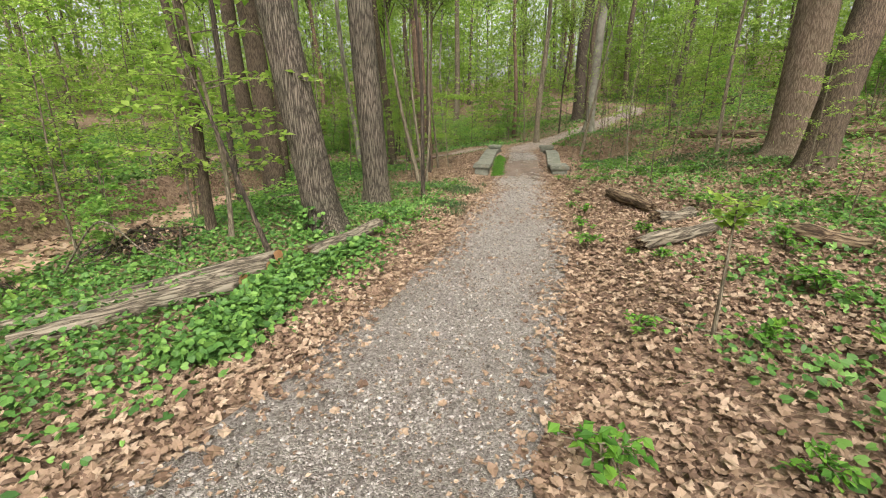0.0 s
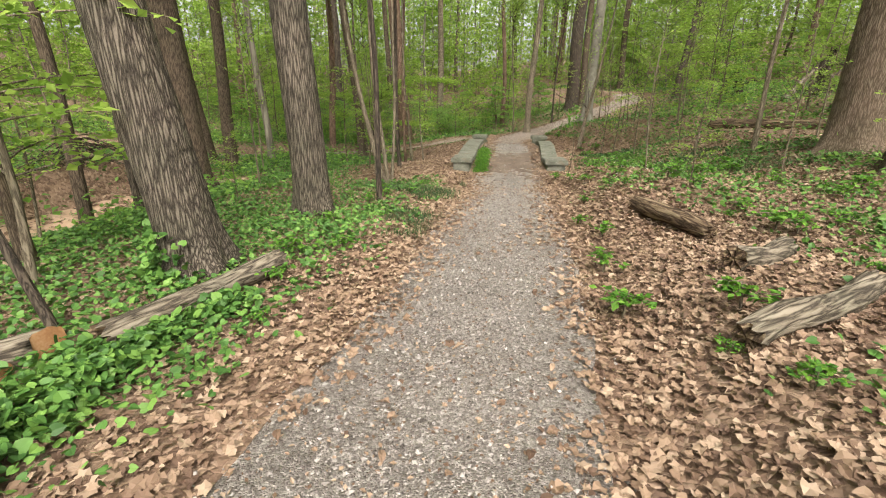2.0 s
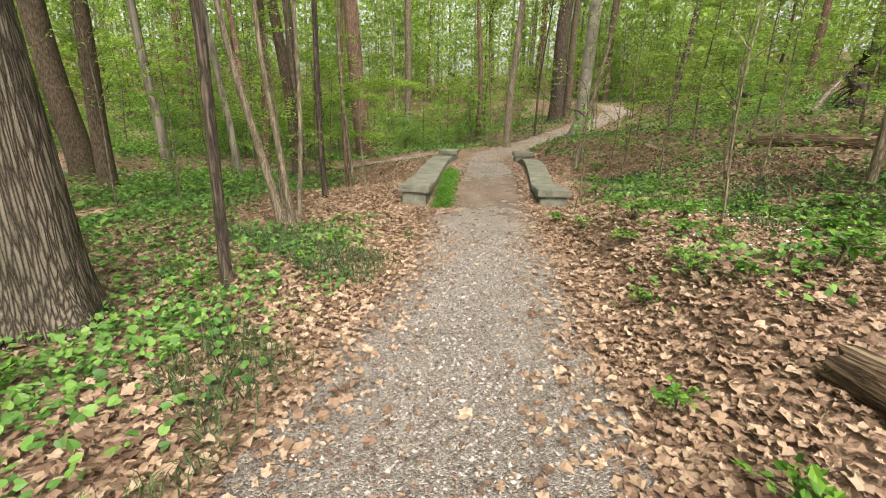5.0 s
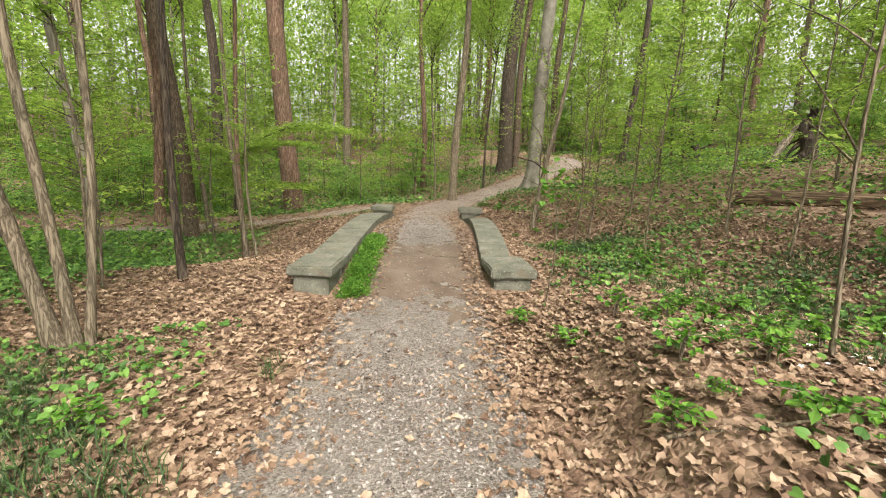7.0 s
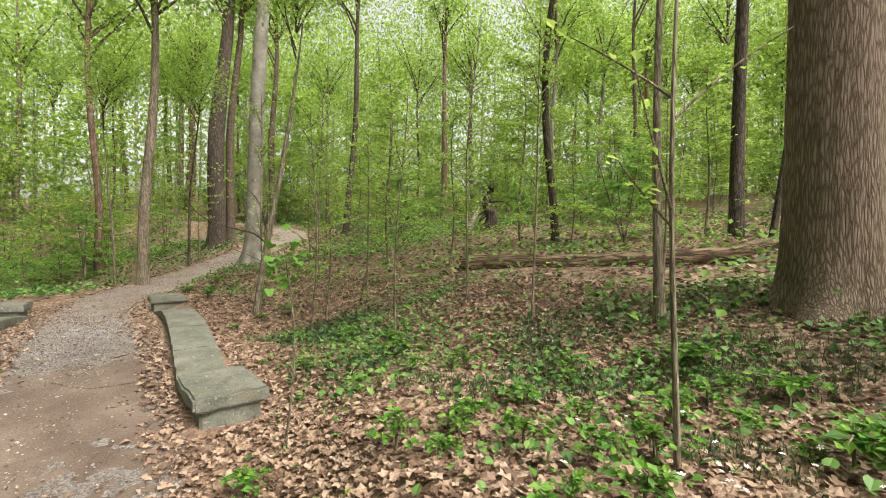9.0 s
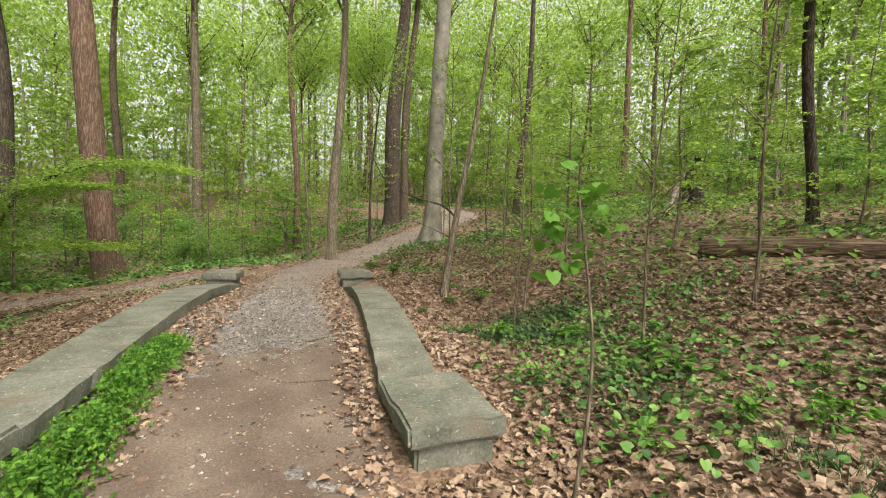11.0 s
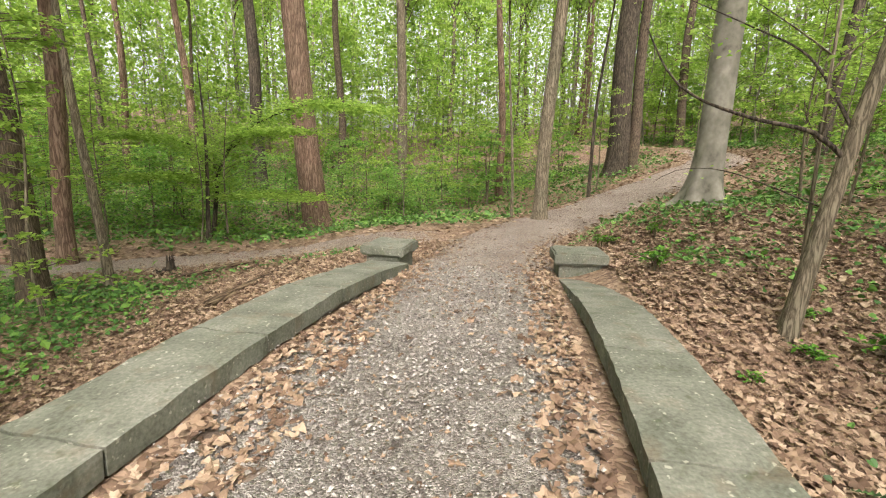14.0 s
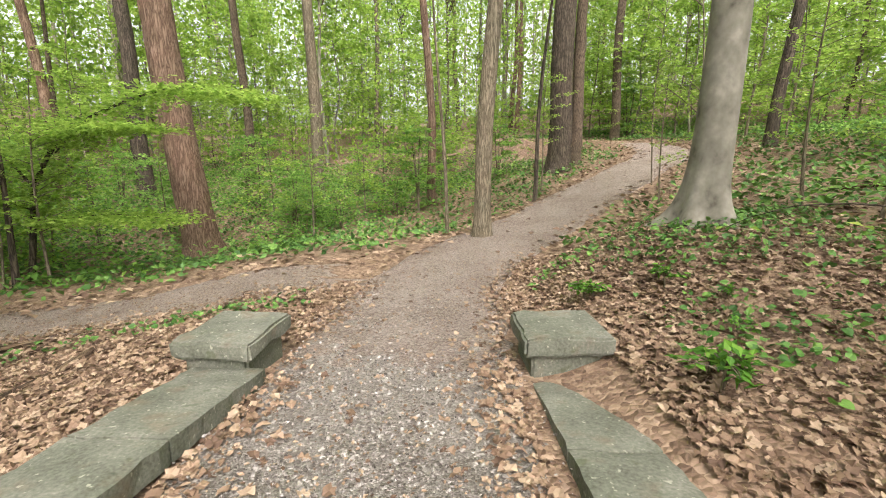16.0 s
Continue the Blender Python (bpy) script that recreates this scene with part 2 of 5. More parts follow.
M_MORTAR = mat("rubble_wall", [(0.3, (0.12, 0.11, 0.09)), (0.5, (0.2, 0.185, 0.155)), (0.7, (0.3, 0.28, 0.24))], scale=5, bump=0.7, bump_scale=30)
B_OAK = braided_bark("furrowed_oak_bark", (0.028, 0.023, 0.019), (0.092, 0.079, 0.064), (0.19, 0.165, 0.137), 34, 0.07, 0.022)
B_BROWN = braided_bark("brown_bark", (0.04, 0.03, 0.023), (0.1, 0.076, 0.057), (0.16, 0.126, 0.097), 40, 0.09, 0.014)
B_OLD = braided_bark("old_reddish_brown_bark", (0.085, 0.063, 0.046), (0.155, 0.118, 0.09), (0.235, 0.188, 0.146), 34, 0.11, 0.018)
B_RED = bark_mat("reddish_bark", (0.08, 0.05, 0.038), (0.165, 0.11, 0.083), (0.25, 0.18, 0.14), 0.6, 20)
B_GREY = bark_mat("grey_smooth_bark", (0.12, 0.11, 0.09), (0.215, 0.2, 0.165), (0.30, 0.28, 0.235), 0.15, 6)
B_DARK = bark_mat("dark_bark", (0.025, 0.021, 0.018), (0.065, 0.052, 0.042), (0.12, 0.098, 0.078), 0.8, 22)
B_THIN = bark_mat("sapling_bark", (0.075, 0.062, 0.045), (0.155, 0.13, 0.098), (0.25, 0.215, 0.165), 0.3, 30)
# bark of far stems: distance haze put into the colour as pale grey-green
B_HAZY = bark_mat("hazy_far_bark", (0.12, 0.115, 0.085), (0.225, 0.215, 0.165), (0.33, 0.315, 0.25), 0.4, 16)
B_BEECH = mat("smooth_beech_bark", [(0.34, (0.07, 0.066, 0.05)), (0.43, (0.15, 0.14, 0.112)), (0.55, (0.205, 0.192, 0.157)), (0.68, (0.29, 0.272, 0.23))], scale=3.2, bump=0.25, bump_scale=14, fine=0.25, stretch=(1, 1, 0.8), turn=1)
M_CUT = mat("cut_wood", [(0.3, (0.30, 0.13, 0.055)), (0.5, (0.45, 0.23, 0.11)), (0.7, (0.58, 0.36, 0.2))], scale=6, bump=0.3, bump_scale=50, turn=1)
B_LOG = bark_mat("weathered_log", (0.045, 0.038, 0.03), (0.15, 0.128, 0.10), (0.27, 0.24, 0.195), 1.0, 18)
B_ROT = bark_mat("rotten_log", (0.035, 0.024, 0.017), (0.12, 0.083, 0.055), (0.23, 0.18, 0.12), 1.2, 14)
M_SAND = mat("creek_sand", [(0.3, (0.3, 0.2, 0.13)), (0.5, (0.42, 0.29, 0.2)), (0.7, (0.52, 0.38, 0.28))], scale=3, bump=0.4, bump_scale=30)


# ---- mesh helpers ----
def mesh_np(name, verts, faces, material, smooth=False):
    """A mesh from arrays; all faces have the same number of corners."""
    verts, faces = np.asarray(verts, np.float32), np.asarray(faces, np.int32)
    me = bpy.data.meshes.new(name)
    k = faces.shape[1]
    me.vertices.add(len(verts)), me.loops.add(faces.size), me.polygons.add(len(faces))
    me.vertices.foreach_set("co", verts.ravel())
    me.loops.foreach_set("vertex_index", faces.ravel())
    me.polygons.foreach_set("loop_start", np.arange(0, faces.size, k, dtype=np.int32))
    me.polygons.foreach_set("use_smooth", np.full(len(faces), smooth))
    me.update(calc_edges=True)
    me.validate()
    me.materials.append(material)
    return me


def part(name, bm, material, parent=None, label=""):
    """A bmesh or mesh as one object under a thing."""
    if isinstance(bm, bmesh.types.BMesh):
        me = bpy.data.meshes.new(name)
        bm.to_mesh(me), bm.free()
        me.materials.append(material)
    else:
        me = bm
    ob = new(name, me)
    ob.parent = parent
    return tagged(ob, label=label)


def spin(n, tilt=0.5):
    """n random turns: any heading, tipped from level by about tilt radians."""
    a = rng.uniform(0, 2 * np.pi, n)
    b = rng.normal(0, tilt, n)
    c = rng.normal(0, tilt, n)
    ca, sa, cb, sb, cc, sc = np.cos(a), np.sin(a), np.cos(b), np.sin(b), np.cos(c), np.sin(c)
    z, o = np.zeros(n), np.ones(n)
    rz_ = np.stack([ca, -sa, z, sa, ca, z, z, z, o], 1).reshape(n, 3, 3)
    rx_ = np.stack([o, z, z, z, cb, -sb, z, sb, cb], 1).reshape(n, 3, 3)
    ry_ = np.stack([cc, z, sc, z, o, z, -sc, z, cc], 1).reshape(n, 3, 3)
    return rz_ @ rx_ @ ry_


def scatter(template, faces, places, turns, sizes):
    """Copies of a small shape joined into arrays of points and faces."""
    template, faces = np.asarray(template, float), np.asarray(faces)
    v = np.einsum("nij,kj->nki", turns, template) * np.asarray(sizes)[:, None, None] + places[:, None, :]
    f = faces[None] + (np.arange(len(places)) * len(template))[:, None, None]
    return v.reshape(-1, 3), f.reshape(-1, faces.shape[1])


LEAF = ([(0, 0, 0), (-0.32, 0.45, 0.10), (0, 1, -0.06), (0.32, 0.45, 0.10), (0, 0.45, 0)], [(0, 4, 1), (1, 4, 2), (0, 3, 4), (4, 3, 2)])
LEAF2 = ([(0, 0, 0), (-0.33, 0.45, 0.08), (0, 1, -0.05), (0.33, 0.45, 0.08)], [(0, 3, 2), (0, 2, 1)])
HEART = ([(0, 0.1, 0), (-0.34, -0.06, 0.05), (-0.52, 0.28, 0.09), (-0.36, 0.68, 0.03), (0, 0.98, -0.1), (0.36, 0.68, 0.03), (0.52, 0.28, 0.09), (0.34, -0.06, 0.05)],
         [(0, 2, 1), (0, 3, 2), (0, 4, 3), (0, 5, 4), (0, 6, 5), (0, 7, 6)])


LOBES = [
    [(0.02, -0.5), (0.3, -0.3), (0.2, -0.12), (0.44, 0.06), (0.3, 0.26), (0.02, 0.52), (-0.2, 0.3), (-0.42, 0.12), (-0.24, -0.08), (-0.34, -0.3)],
    [(0.0, -0.5), (0.2, -0.34), (0.27, -0.05), (0.2, 0.26), (0.03, 0.5), (-0.18, 0.3), (-0.28, 0.0), (-0.18, -0.32)],
    [(0.0, -0.45), (0.4, -0.28), (0.34, 0.0), (0.5, 0.2), (0.2, 0.28), (0.0, 0.5), (-0.16, 0.24), (-0.46, 0.3), (-0.38, -0.02), (-0.3, -0.26)],
    [(0.0, -0.4), (0.24, -0.2), (0.3, 0.16), (0.1, 0.3), (-0.12, 0.44), (-0.3, 0.08), (-0.2, -0.24)],
]


def lobed(kind, curl, fold):
    """A dead, curled, lobed leaf."""
    pts = [(0, 0, 0)] + [(x, y, curl * (x * x * 1.6 - y * y * 0.9) + fold * abs(x) + 0.12 * math.sin(9 * x + 5 * y)) for x, y in LOBES[kind]]
    n = len(pts) - 1
    return pts, [(0, i, i % n + 1) for i in range(1, n + 1)]


# ---- the lie of the land ----
# spot heights of the wood's floor, and the line of the path
SPOTS = [
    (-1.2, 2.0, -0.6), (3.5, 3.0, -0.35), (3.2, 5.5, -0.52), (-1.4, 5.5, -0.9), (-3.7, 7.3, -1.0),
    (5.0, 7.5, -0.36), (9.4, 11.8, -0.1), (-1.7, 9.4, -0.95), (5.6, 11.9, -0.3), (-1.2, 13.0, -1.15), (-7.4, 14.4, -1.3),
    (4.6, 10.2, -0.72), (5.2, 14.7, -0.5), (0.0, 17.2, -1.35), (6.3, 17.3, -0.7), (5.6, 18.3, -1.25), (10.7, 14.3, 0.0), (10.5, 18.5, 0.0),
    (7.6, 22.5, -1.3), (0.0, 24.3, -2.1), (7.7, 24.8, -0.7), (12.5, 20.0, 0.15), (9.2, 28.3, -0.15),
    (-1.8, 28.8, -2.05), (-0.5, 37.0, -2.3), (7.0, 37.1, -1.7), (16.8, 40.5, 1.0), (22.0, 28.0, 1.3),
    (18.0, 8.0, 1.8), (-9.0, 24.0, -2.0), (-20.0, 12.0, 0.5), (-16.0, 38.0, -1.5), (15.6, 49.3, 0.5), (8.6, 54.0, -1.5),
]
LINE = [(-1.6, -8, 0.35), (-0.35, 1.2, -0.37), (0.35, 4.2, -0.66), (1.05, 6.3, -0.81), (1.65, 8.6, -0.89), (2.17, 11, -0.97), (2.8, 14, -1.08), (3.3, 16.4, -1.28),
        (3.67, 18.6, -1.2), (3.95, 20.2, -0.96), (4.4, 22.8, -0.82), (4.85, 25.3, -0.98), (5.4, 28.5, -1.16), (6.6, 31.0, -1.1), (9.6, 34.2, -0.7), (13.6, 37.6, 0.2), (16.8, 40.5, 1.0), (17.5, 46.0, 1.6), (14.0, 52.0, 2.0)]

BRANCH = [(5.4, 30.2, -1.13), (3.2, 30.3, -1.2), (1.2, 30.0, -1.5), (-1.2, 30.3, -1.85), (-4.2, 29.6, -1.95), (-9.0, 28.5, -2.0), (-16.0, 27.0, -1.6)]


def smooth_line(rows, step=0.25):
    """A Catmull-Rom line through the rows, sampled evenly enough."""
    p = np.array([rows[0]] + list(rows) + [rows[-1]], float)
    out = []
    for i in range(1, len(p) - 2):
        n = max(2, int(np.linalg.norm(p[i + 1] - p[i]) / step))
        for t in np.linspace(0, 1, n, endpoint=False):
            a, b, c, d = p[i - 1], p[i], p[i + 1], p[i + 2]
            out.append(0.5 * (2 * b + (c - a) * t + (2 * a - 5 * b + 4 * c - d) * t * t + (3 * b - a - 3 * c + d) * t ** 3))
    return np.array(out + [p[-1]])


MAIN, SIDE = smooth_line(LINE), smooth_line(BRANCH)
ANCHORS = np.array(SPOTS + LINE)


def near_line(x, y, line):
    """Distance to a line and the line's height there."""
    best, high = np.full(x.shape, 1e9), np.zeros(x.shape)
    for a, b in zip(line[:-1], line[1:]):
        d = b - a
        t = np.clip(((x - a[0]) * d[0] + (y - a[1]) * d[1]) / (d[0] ** 2 + d[1] ** 2), 0, 1)
        r = np.hypot(x - a[0] - t * d[0], y - a[1] - t * d[1])
        closer = r < best
        best, high = np.where(closer, r, best), np.where(closer, a[2] + t * d[2], high)
    return best, high


def ease(v, a, b):
    t = np.clip((v - a) / (b - a), 0, 1)
    return t * t * (3 - 2 * t)


def wave(x, y, s, seed=0.0):
    """Cheap smooth noise, about -1 to 1."""
    return (np.sin(x * s + 1.7 * np.sin(y * s * 0.8 + seed)) + np.sin(y * s * 1.13 + 1.3 * np.sin(x * s * 0.9 + 2.1 + seed)) + np.sin((x + y) * s * 0.71 + seed * 3)) / 3


def slope(x, y):
    """The valley's sides."""
    return 0.13 * np.clip(x - 8, 0, 60) + 0.10 * np.clip(-x - 11, 0, 60) + 0.13 * np.clip(y - 47, 0, 60) + 0.08 * np.clip(-y - 14, 0, 60)


def height(x, y):
    """The ground's height."""
    x, y = np.atleast_1d(np.asarray(x, float)), np.atleast_1d(np.asarray(y, float))
    w, z = np.zeros(x.shape), np.zeros(x.shape)
    for a, b, c in ANCHORS:
        k = ((x - a) ** 2 + (y - b) ** 2 + 0.6) ** -1.5
        w, z = w + k, z + k * (c - slope(a, b))
    z = z / w + slope(x, y)
    z = z + 0.05 * wave(x, y, 1.1) + 0.025 * wave(x, y, 3.1, 4)
    # the creek's bed, left of the path
    creek = x - (-7.3 + 0.12 * (y - 15) + 0.7 * np.sin(y * 0.35))
    z = z - (0.5 * (1 - ease(creek, 0.7, 5.0)) * ease(creek, -1.25, -0.75) - 0.45 * (1 - ease(creek, -1.2, -0.8)) * ease(creek, -3.5, -1.4)) * ease(-y, -24, -19)
    for line, inner, outer in ((SIDE, 0.9, 2.0), (MAIN, 1.15, 2.1)):
        d, h = near_line(x, y, line)
        f = 1 - ease(d, inner, outer)
        z = z * (1 - f) + (h + 0.012 * wave(x, y, 2.3, 1)) * f
    return z


def at(x, y):
    return float(height(x, y)[0])


def axis(lo, hi, step, far):
    """Even steps between lo and hi, then wider and wider ones out to far."""
    mid = list(np.arange(lo, hi + step / 2, step))
    s, v, up = step, hi, []
    while v < far:
        s *= 1.35
        v += s
        up.append(v)
    s, v, down = step, lo, []
    while v > -far:
        s *= 1.35
        v -= s
        down.append(v)
    return np.array(down[::-1] + mid + up)


def build_ground():
    xs, ys = axis(-14, 22, 0.22, 900), axis(-4, 46, 0.22, 900)
    gx, gy = np.meshgrid(xs, ys)
    z = height(gx.ravel(), gy.ravel())
    n, m = len(xs), len(ys)
    i = (np.arange(m - 1)[:, None] * n + np.arange(n - 1)).ravel()
    faces = np.stack([i, i + 1, i + n + 1, i + n], 1)
    v = np.stack([gx.ravel(), gy.ravel(), z - 0.012], 1)
    return tagged(new("ground", mesh_np("ground", v, faces, M_SOIL, True)), "brown woodland floor of soil under fallen leaves", "ground", kind="structure")


def ribbon(name, line, half, material, label, lift, lo=-1e9, hi=1e9, seed=0.0, n=15):
    """A strip of path with ragged edges."""
    line = line[(line[:, 1] > lo) & (line[:, 1] < hi)]
    d = np.gradient(line[:, :2], axis=0)
    d /= np.linalg.norm(d, axis=1)[:, None]
    side = np.stack([d[:, 1], -d[:, 0]], 1)
    s = np.concatenate([[0], np.cumsum(np.linalg.norm(np.diff(line[:, :2], axis=0), axis=1))])
    cross = np.linspace(-1, 1, n)
    left = half * (1 + 0.10 * wave(s, s * 0 + 3, 1.3, seed) + 0.06 * wave(s, s * 0, 4.3, seed))
    right = half * (1 + 0.10 * wave(s, s * 0 + 9, 1.1, seed + 2) + 0.06 * wave(s, s * 0 + 5, 4.7, seed))
    off = np.where(cross[None] < 0, cross[None] * left[:, None], cross[None] * right[:, None])
    x = line[:, 0, None] + side[:, 0, None] * off
    y = line[:, 1, None] + side[:, 1, None] * off
    fade = np.minimum(s, s[-1] - s)[:, None] * 0.5 + 0.4 * wave(x, y, 2.3, seed) + 0.3 * wave(x, y, 9.7, seed) + 0.25 * wave(x, y, 19, seed)
    z = height(x.ravel(), y.ravel()) + lift * (1 - 1.3 * np.abs(cross)[None] ** 6).repeat(len(line), 0).ravel() - 0.05 * (1 - ease(fade, 0.1, 1.2)).ravel()
    m = len(line)
    i = (np.arange(m - 1)[:, None] * n + np.arange(n - 1)).ravel()
    faces = np.stack([i, i + 1, i + n + 1, i + n], 1)
    me = mesh_np(name, np.stack([x.ravel(), y.ravel(), z], 1), faces, material, True)
    return tagged(new(name, me), label, "path", kind="structure")


build_ground()
ribbon("path", MAIN, 1.02, M_GRAVEL, "grey gravel woodland path with leafy edges", 0.02, hi=45)
ribbon("path_upper", smooth_line(LINE, 0.1), 1.1, M_WARM, "earthy pinkish gravel path rising through the wood", 0.03, lo=25.2, hi=45, seed=2, n=25)
ribbon("path_branch", SIDE, 0.95, M_WARM, "narrow gravel path branching through the wood", 0.02, hi=40, seed=3)
ribbon("bridge_deck", smooth_line(LINE, 0.07), 1.12, M_DECK, "packed brown earth over the stone footbridge", 0.036, lo=16.6, hi=22.7, seed=5, n=33)


# ---- the stone footbridge ----
def stone_block(lx, ly, lz, seed, rough=0.012, cuts=3):
    """A worn block of stone on its underside's centre."""
    bm = bmesh.new()
    bmesh.ops.create_cube(bm, size=1)
    for v in bm.verts:
        v.co = Vector((v.co.x * lx, v.co.y * ly, (v.co.z + 0.5) * lz))
    long = [e for e in bm.edges if abs((e.verts[0].co - e.verts[1].co).z) < lz * 0.5]
    bmesh.ops.subdivide_edges(bm, edges=long, cuts=cuts, use_grid_fill=True)
    bmesh.ops.bevel(bm, geom=[e for e in bm.edges if e.is_boundary or e.calc_face_angle(0) > 0.8], offset=min(0.022, lz * 0.2), segments=2, affect="EDGES")
    for v in bm.verts:
        v.co += noise.noise_vector(v.co * 9 + Vector((seed * 3.1, seed, 0))) * rough * 1.3 + noise.noise_vector(v.co * 2.3 + Vector((seed, 0, 5))) * rough * 0.8
    return bm


def end_post(name, x, y, heading, lx, ly, top, label):
    """A low pier with a broad cap stone."""
    thing = new(name)
    thing.matrix_world = pose(x, y, top - 0.75, 0, 0, heading)
    part("pier", stone_block(lx - 0.14, ly - 0.14, 0.62, x, 0.01), M_STONE, thing)
    cap = part("cap_stone", stone_block(lx, ly, 0.155, y + x, 0.016, 5), M_STONE, thing, "thick grey-green cap stone with chipped edges")
    cap.location.z = 0.595
    return tagged(thing, label, "stone post", group="bridge end posts")


end_post("stone_post", 5.26, 19.06, -6, 0.74, 1.0, -0.85, "low grey stone bridge post with a wide cap stone")
end_post("stone_post", 2.22, 19.10, -12, 0.66, 0.9, -0.78, "low grey stone bridge post beside bright green weeds")
end_post("stone_post", 6.50, 26.50, -6, 0.74, 0.72, -0.70, "low grey stone bridge post beside leaf litter")
end_post("stone_post", 3.66, 26.85, -14, 0.68, 0.76, -0.69, "low grey stone bridge post with a tilted cap stone")


def parapet(name, start, end, bow, tops, width, side, label):
    """Coping slabs in a low arch on a rubble wall. start, end: the inner edge; tops: heights along it."""
    thing = new(name)
    ts, zs = np.linspace(0, 1, len(tops)), np.array(tops)
    count = 6
    a, b = Vector(start), Vector(end)
    d = (b - a).normalized()
    out = Vector((d.y, -d.x)) * side

    def spot(t, off):
        p = a.lerp(b, t) + out * (bow * 4 * t * (1 - t) + off)
        return Vector((p.x, p.y, float(np.interp(t, ts, zs))))

    cuts = [0, 0.15, 0.33, 0.5, 0.68, 0.84, 1.0]
    for i in range(count):
        t0, t1 = cuts[i] + 0.0012, cuts[i + 1] - 0.0012
        bm = bmesh.new()
        n, k = 12, 6
        grid = {}
        for u in range(n + 1):
            t = t0 + (t1 - t0) * u / n
            for w in range(k + 1):
                for h in (0, 1):
                    p = spot(t, width * w / k)
                    p.z += -0.15 * (1 - h)
                    edge = w in (0, k) or u in (0, n)
                    p += noise.noise_vector(Vector((p.x * 6, p.y * 6, h * 4))) * (0.010 if edge else 0.006) + noise.noise_vector(Vector((p.x * 17, p.y * 17, h * 9))) * (0.011 if edge else 0.003)
                    if h and edge:
                        p.z -= 0.008
                    grid[u, w, h] = bm.verts.new(p)
        for u in range(n):
            for w in range(k):
                bm.faces.new([grid[u, w, 1], grid[u + 1, w, 1], grid[u + 1, w + 1, 1], grid[u, w + 1, 1]])
                bm.faces.new([grid[u, w, 0], grid[u, w + 1, 0], grid[u + 1, w + 1, 0], grid[u + 1, w, 0]])
            bm.faces.new([grid[u, 0, 0], grid[u + 1, 0, 0], grid[u + 1, 0, 1], grid[u, 0, 1]])
            bm.faces.new([grid[u, k, 0], grid[u, k, 1], grid[u + 1, k, 1], grid[u + 1, k, 0]])
        for w in range(k):
            bm.faces.new([grid[0, w, 0], grid[0, w, 1], grid[0, w + 1, 1], grid[0, w + 1, 0]])
            bm.faces.new([grid[n, w, 0], grid[n, w + 1, 0], grid[n, w + 1, 1], grid[n, w, 1]])
        bmesh.ops.recalc_face_normals(bm, faces=bm.faces)
        part("coping_slab", bm, M_STONE, thing)
    bm = bmesh.new()
    rows = []
    for u in range(25):
        t = u / 24
        top = [spot(t, 0.06), spot(t, width - 0.06)]
        rows.append([bm.verts.new(p - Vector((0, 0, 0.145))) for p in top] + [bm.verts.new(Vector((p.x, p.y, -2.4))) for p in top])
    for r, s in zip(rows[:-1], rows[1:]):
        for i, j in ((0, 1), (1, 3), (3, 2), (2, 0)):
            bm.faces.new([r[i], r[j], s[j], s[i]])
    for r in (rows[0], rows[-1]):
        bm.faces.new([r[0], r[1], r[3], r[2]])
    bmesh.ops.recalc_face_normals(bm, faces=bm.faces)
    part("wall_body", bm, M_MORTAR, thing)
    return tagged(thing, label, "parapet", group="bridge parapets")


parapet("parapet", (4.93, 19.50), (6.14, 26.14), 0.06, (-0.865, -0.735, -0.655, -0.64, -0.70, -0.87, -1.04), 0.53, 1, "low arched parapet of grey-green stone coping slabs")
parapet("parapet", (2.62, 19.40), (3.99, 26.50), 0.03, (-0.81, -0.75, -0.70, -0.66, -0.675, -0.78, -0.93), 0.6, -1, "low arched stone parapet with weeds along its foot")


# ---- trees ----
def tube(points, radii, sides, flare=0.0, ridge=0.0, seed=0.0):
    """A tapering tube round a line of points."""
    pts, radii = np.asarray(points, float), np.asarray(radii, float)
    d = np.gradient(pts, axis=0)
    d /= np.linalg.norm(d, axis=1)[:, None] + 1e-9
    ref = np.where(np.abs(d[:, 2:3]) > 0.9, np.array([[1.0, 0, 0]]), np.array([[0, 0, 1.0]]))
    u = np.cross(ref, d)
    u /= np.linalg.norm(u, axis=1)[:, None]
    w = np.cross(d, u)
    a = np.linspace(0, 2 * np.pi, sides, endpoint=False)
    r = np.repeat(radii[:, None], sides, 1)
    if flare or ridge:
        h = pts[:, 2:3] - pts[0, 2]
        lobes = 1 + 0.45 * np.sin(a * 5 + seed) + 0.3 * np.sin(a * 3 + seed * 2)
        r = r * (1 + flare * np.exp(-h / 0.32) * lobes[None] * 0.8 + 0.03 * np.sin(a * 2 + h * 0.7 + seed))
        if ridge:
            phase = a[None] * int(sides / 3.2) + 1.4 * np.sin(h * 2.1 + 3 * np.sin(a[None] * 3 + seed)) + 0.8 * np.sin(h * 6.3 + a[None] * 7)
            r = r * (1 + ridge * np.sin(phase))
    v = pts[:, None] + (np.cos(a)[None, :, None] * u[:, None] + np.sin(a)[None, :, None] * w[:, None]) * r[..., None]
    n, m = sides, len(pts)
    i, j = np.arange(m - 1)[:, None] * n, np.arange(n)[None]
    f = np.stack([(i + j), (i + (j + 1) % n), (i + n + (j + 1) % n), (i + n + j)], -1).reshape(-1, 4)
    return v.reshape(-1, 3), f


def join(pieces):
    vs, fs, k = [], [], 0
    for v, f in pieces:
        vs.append(v), fs.append(f + k)
        k += len(v)
    return np.concatenate(vs), np.concatenate(fs)


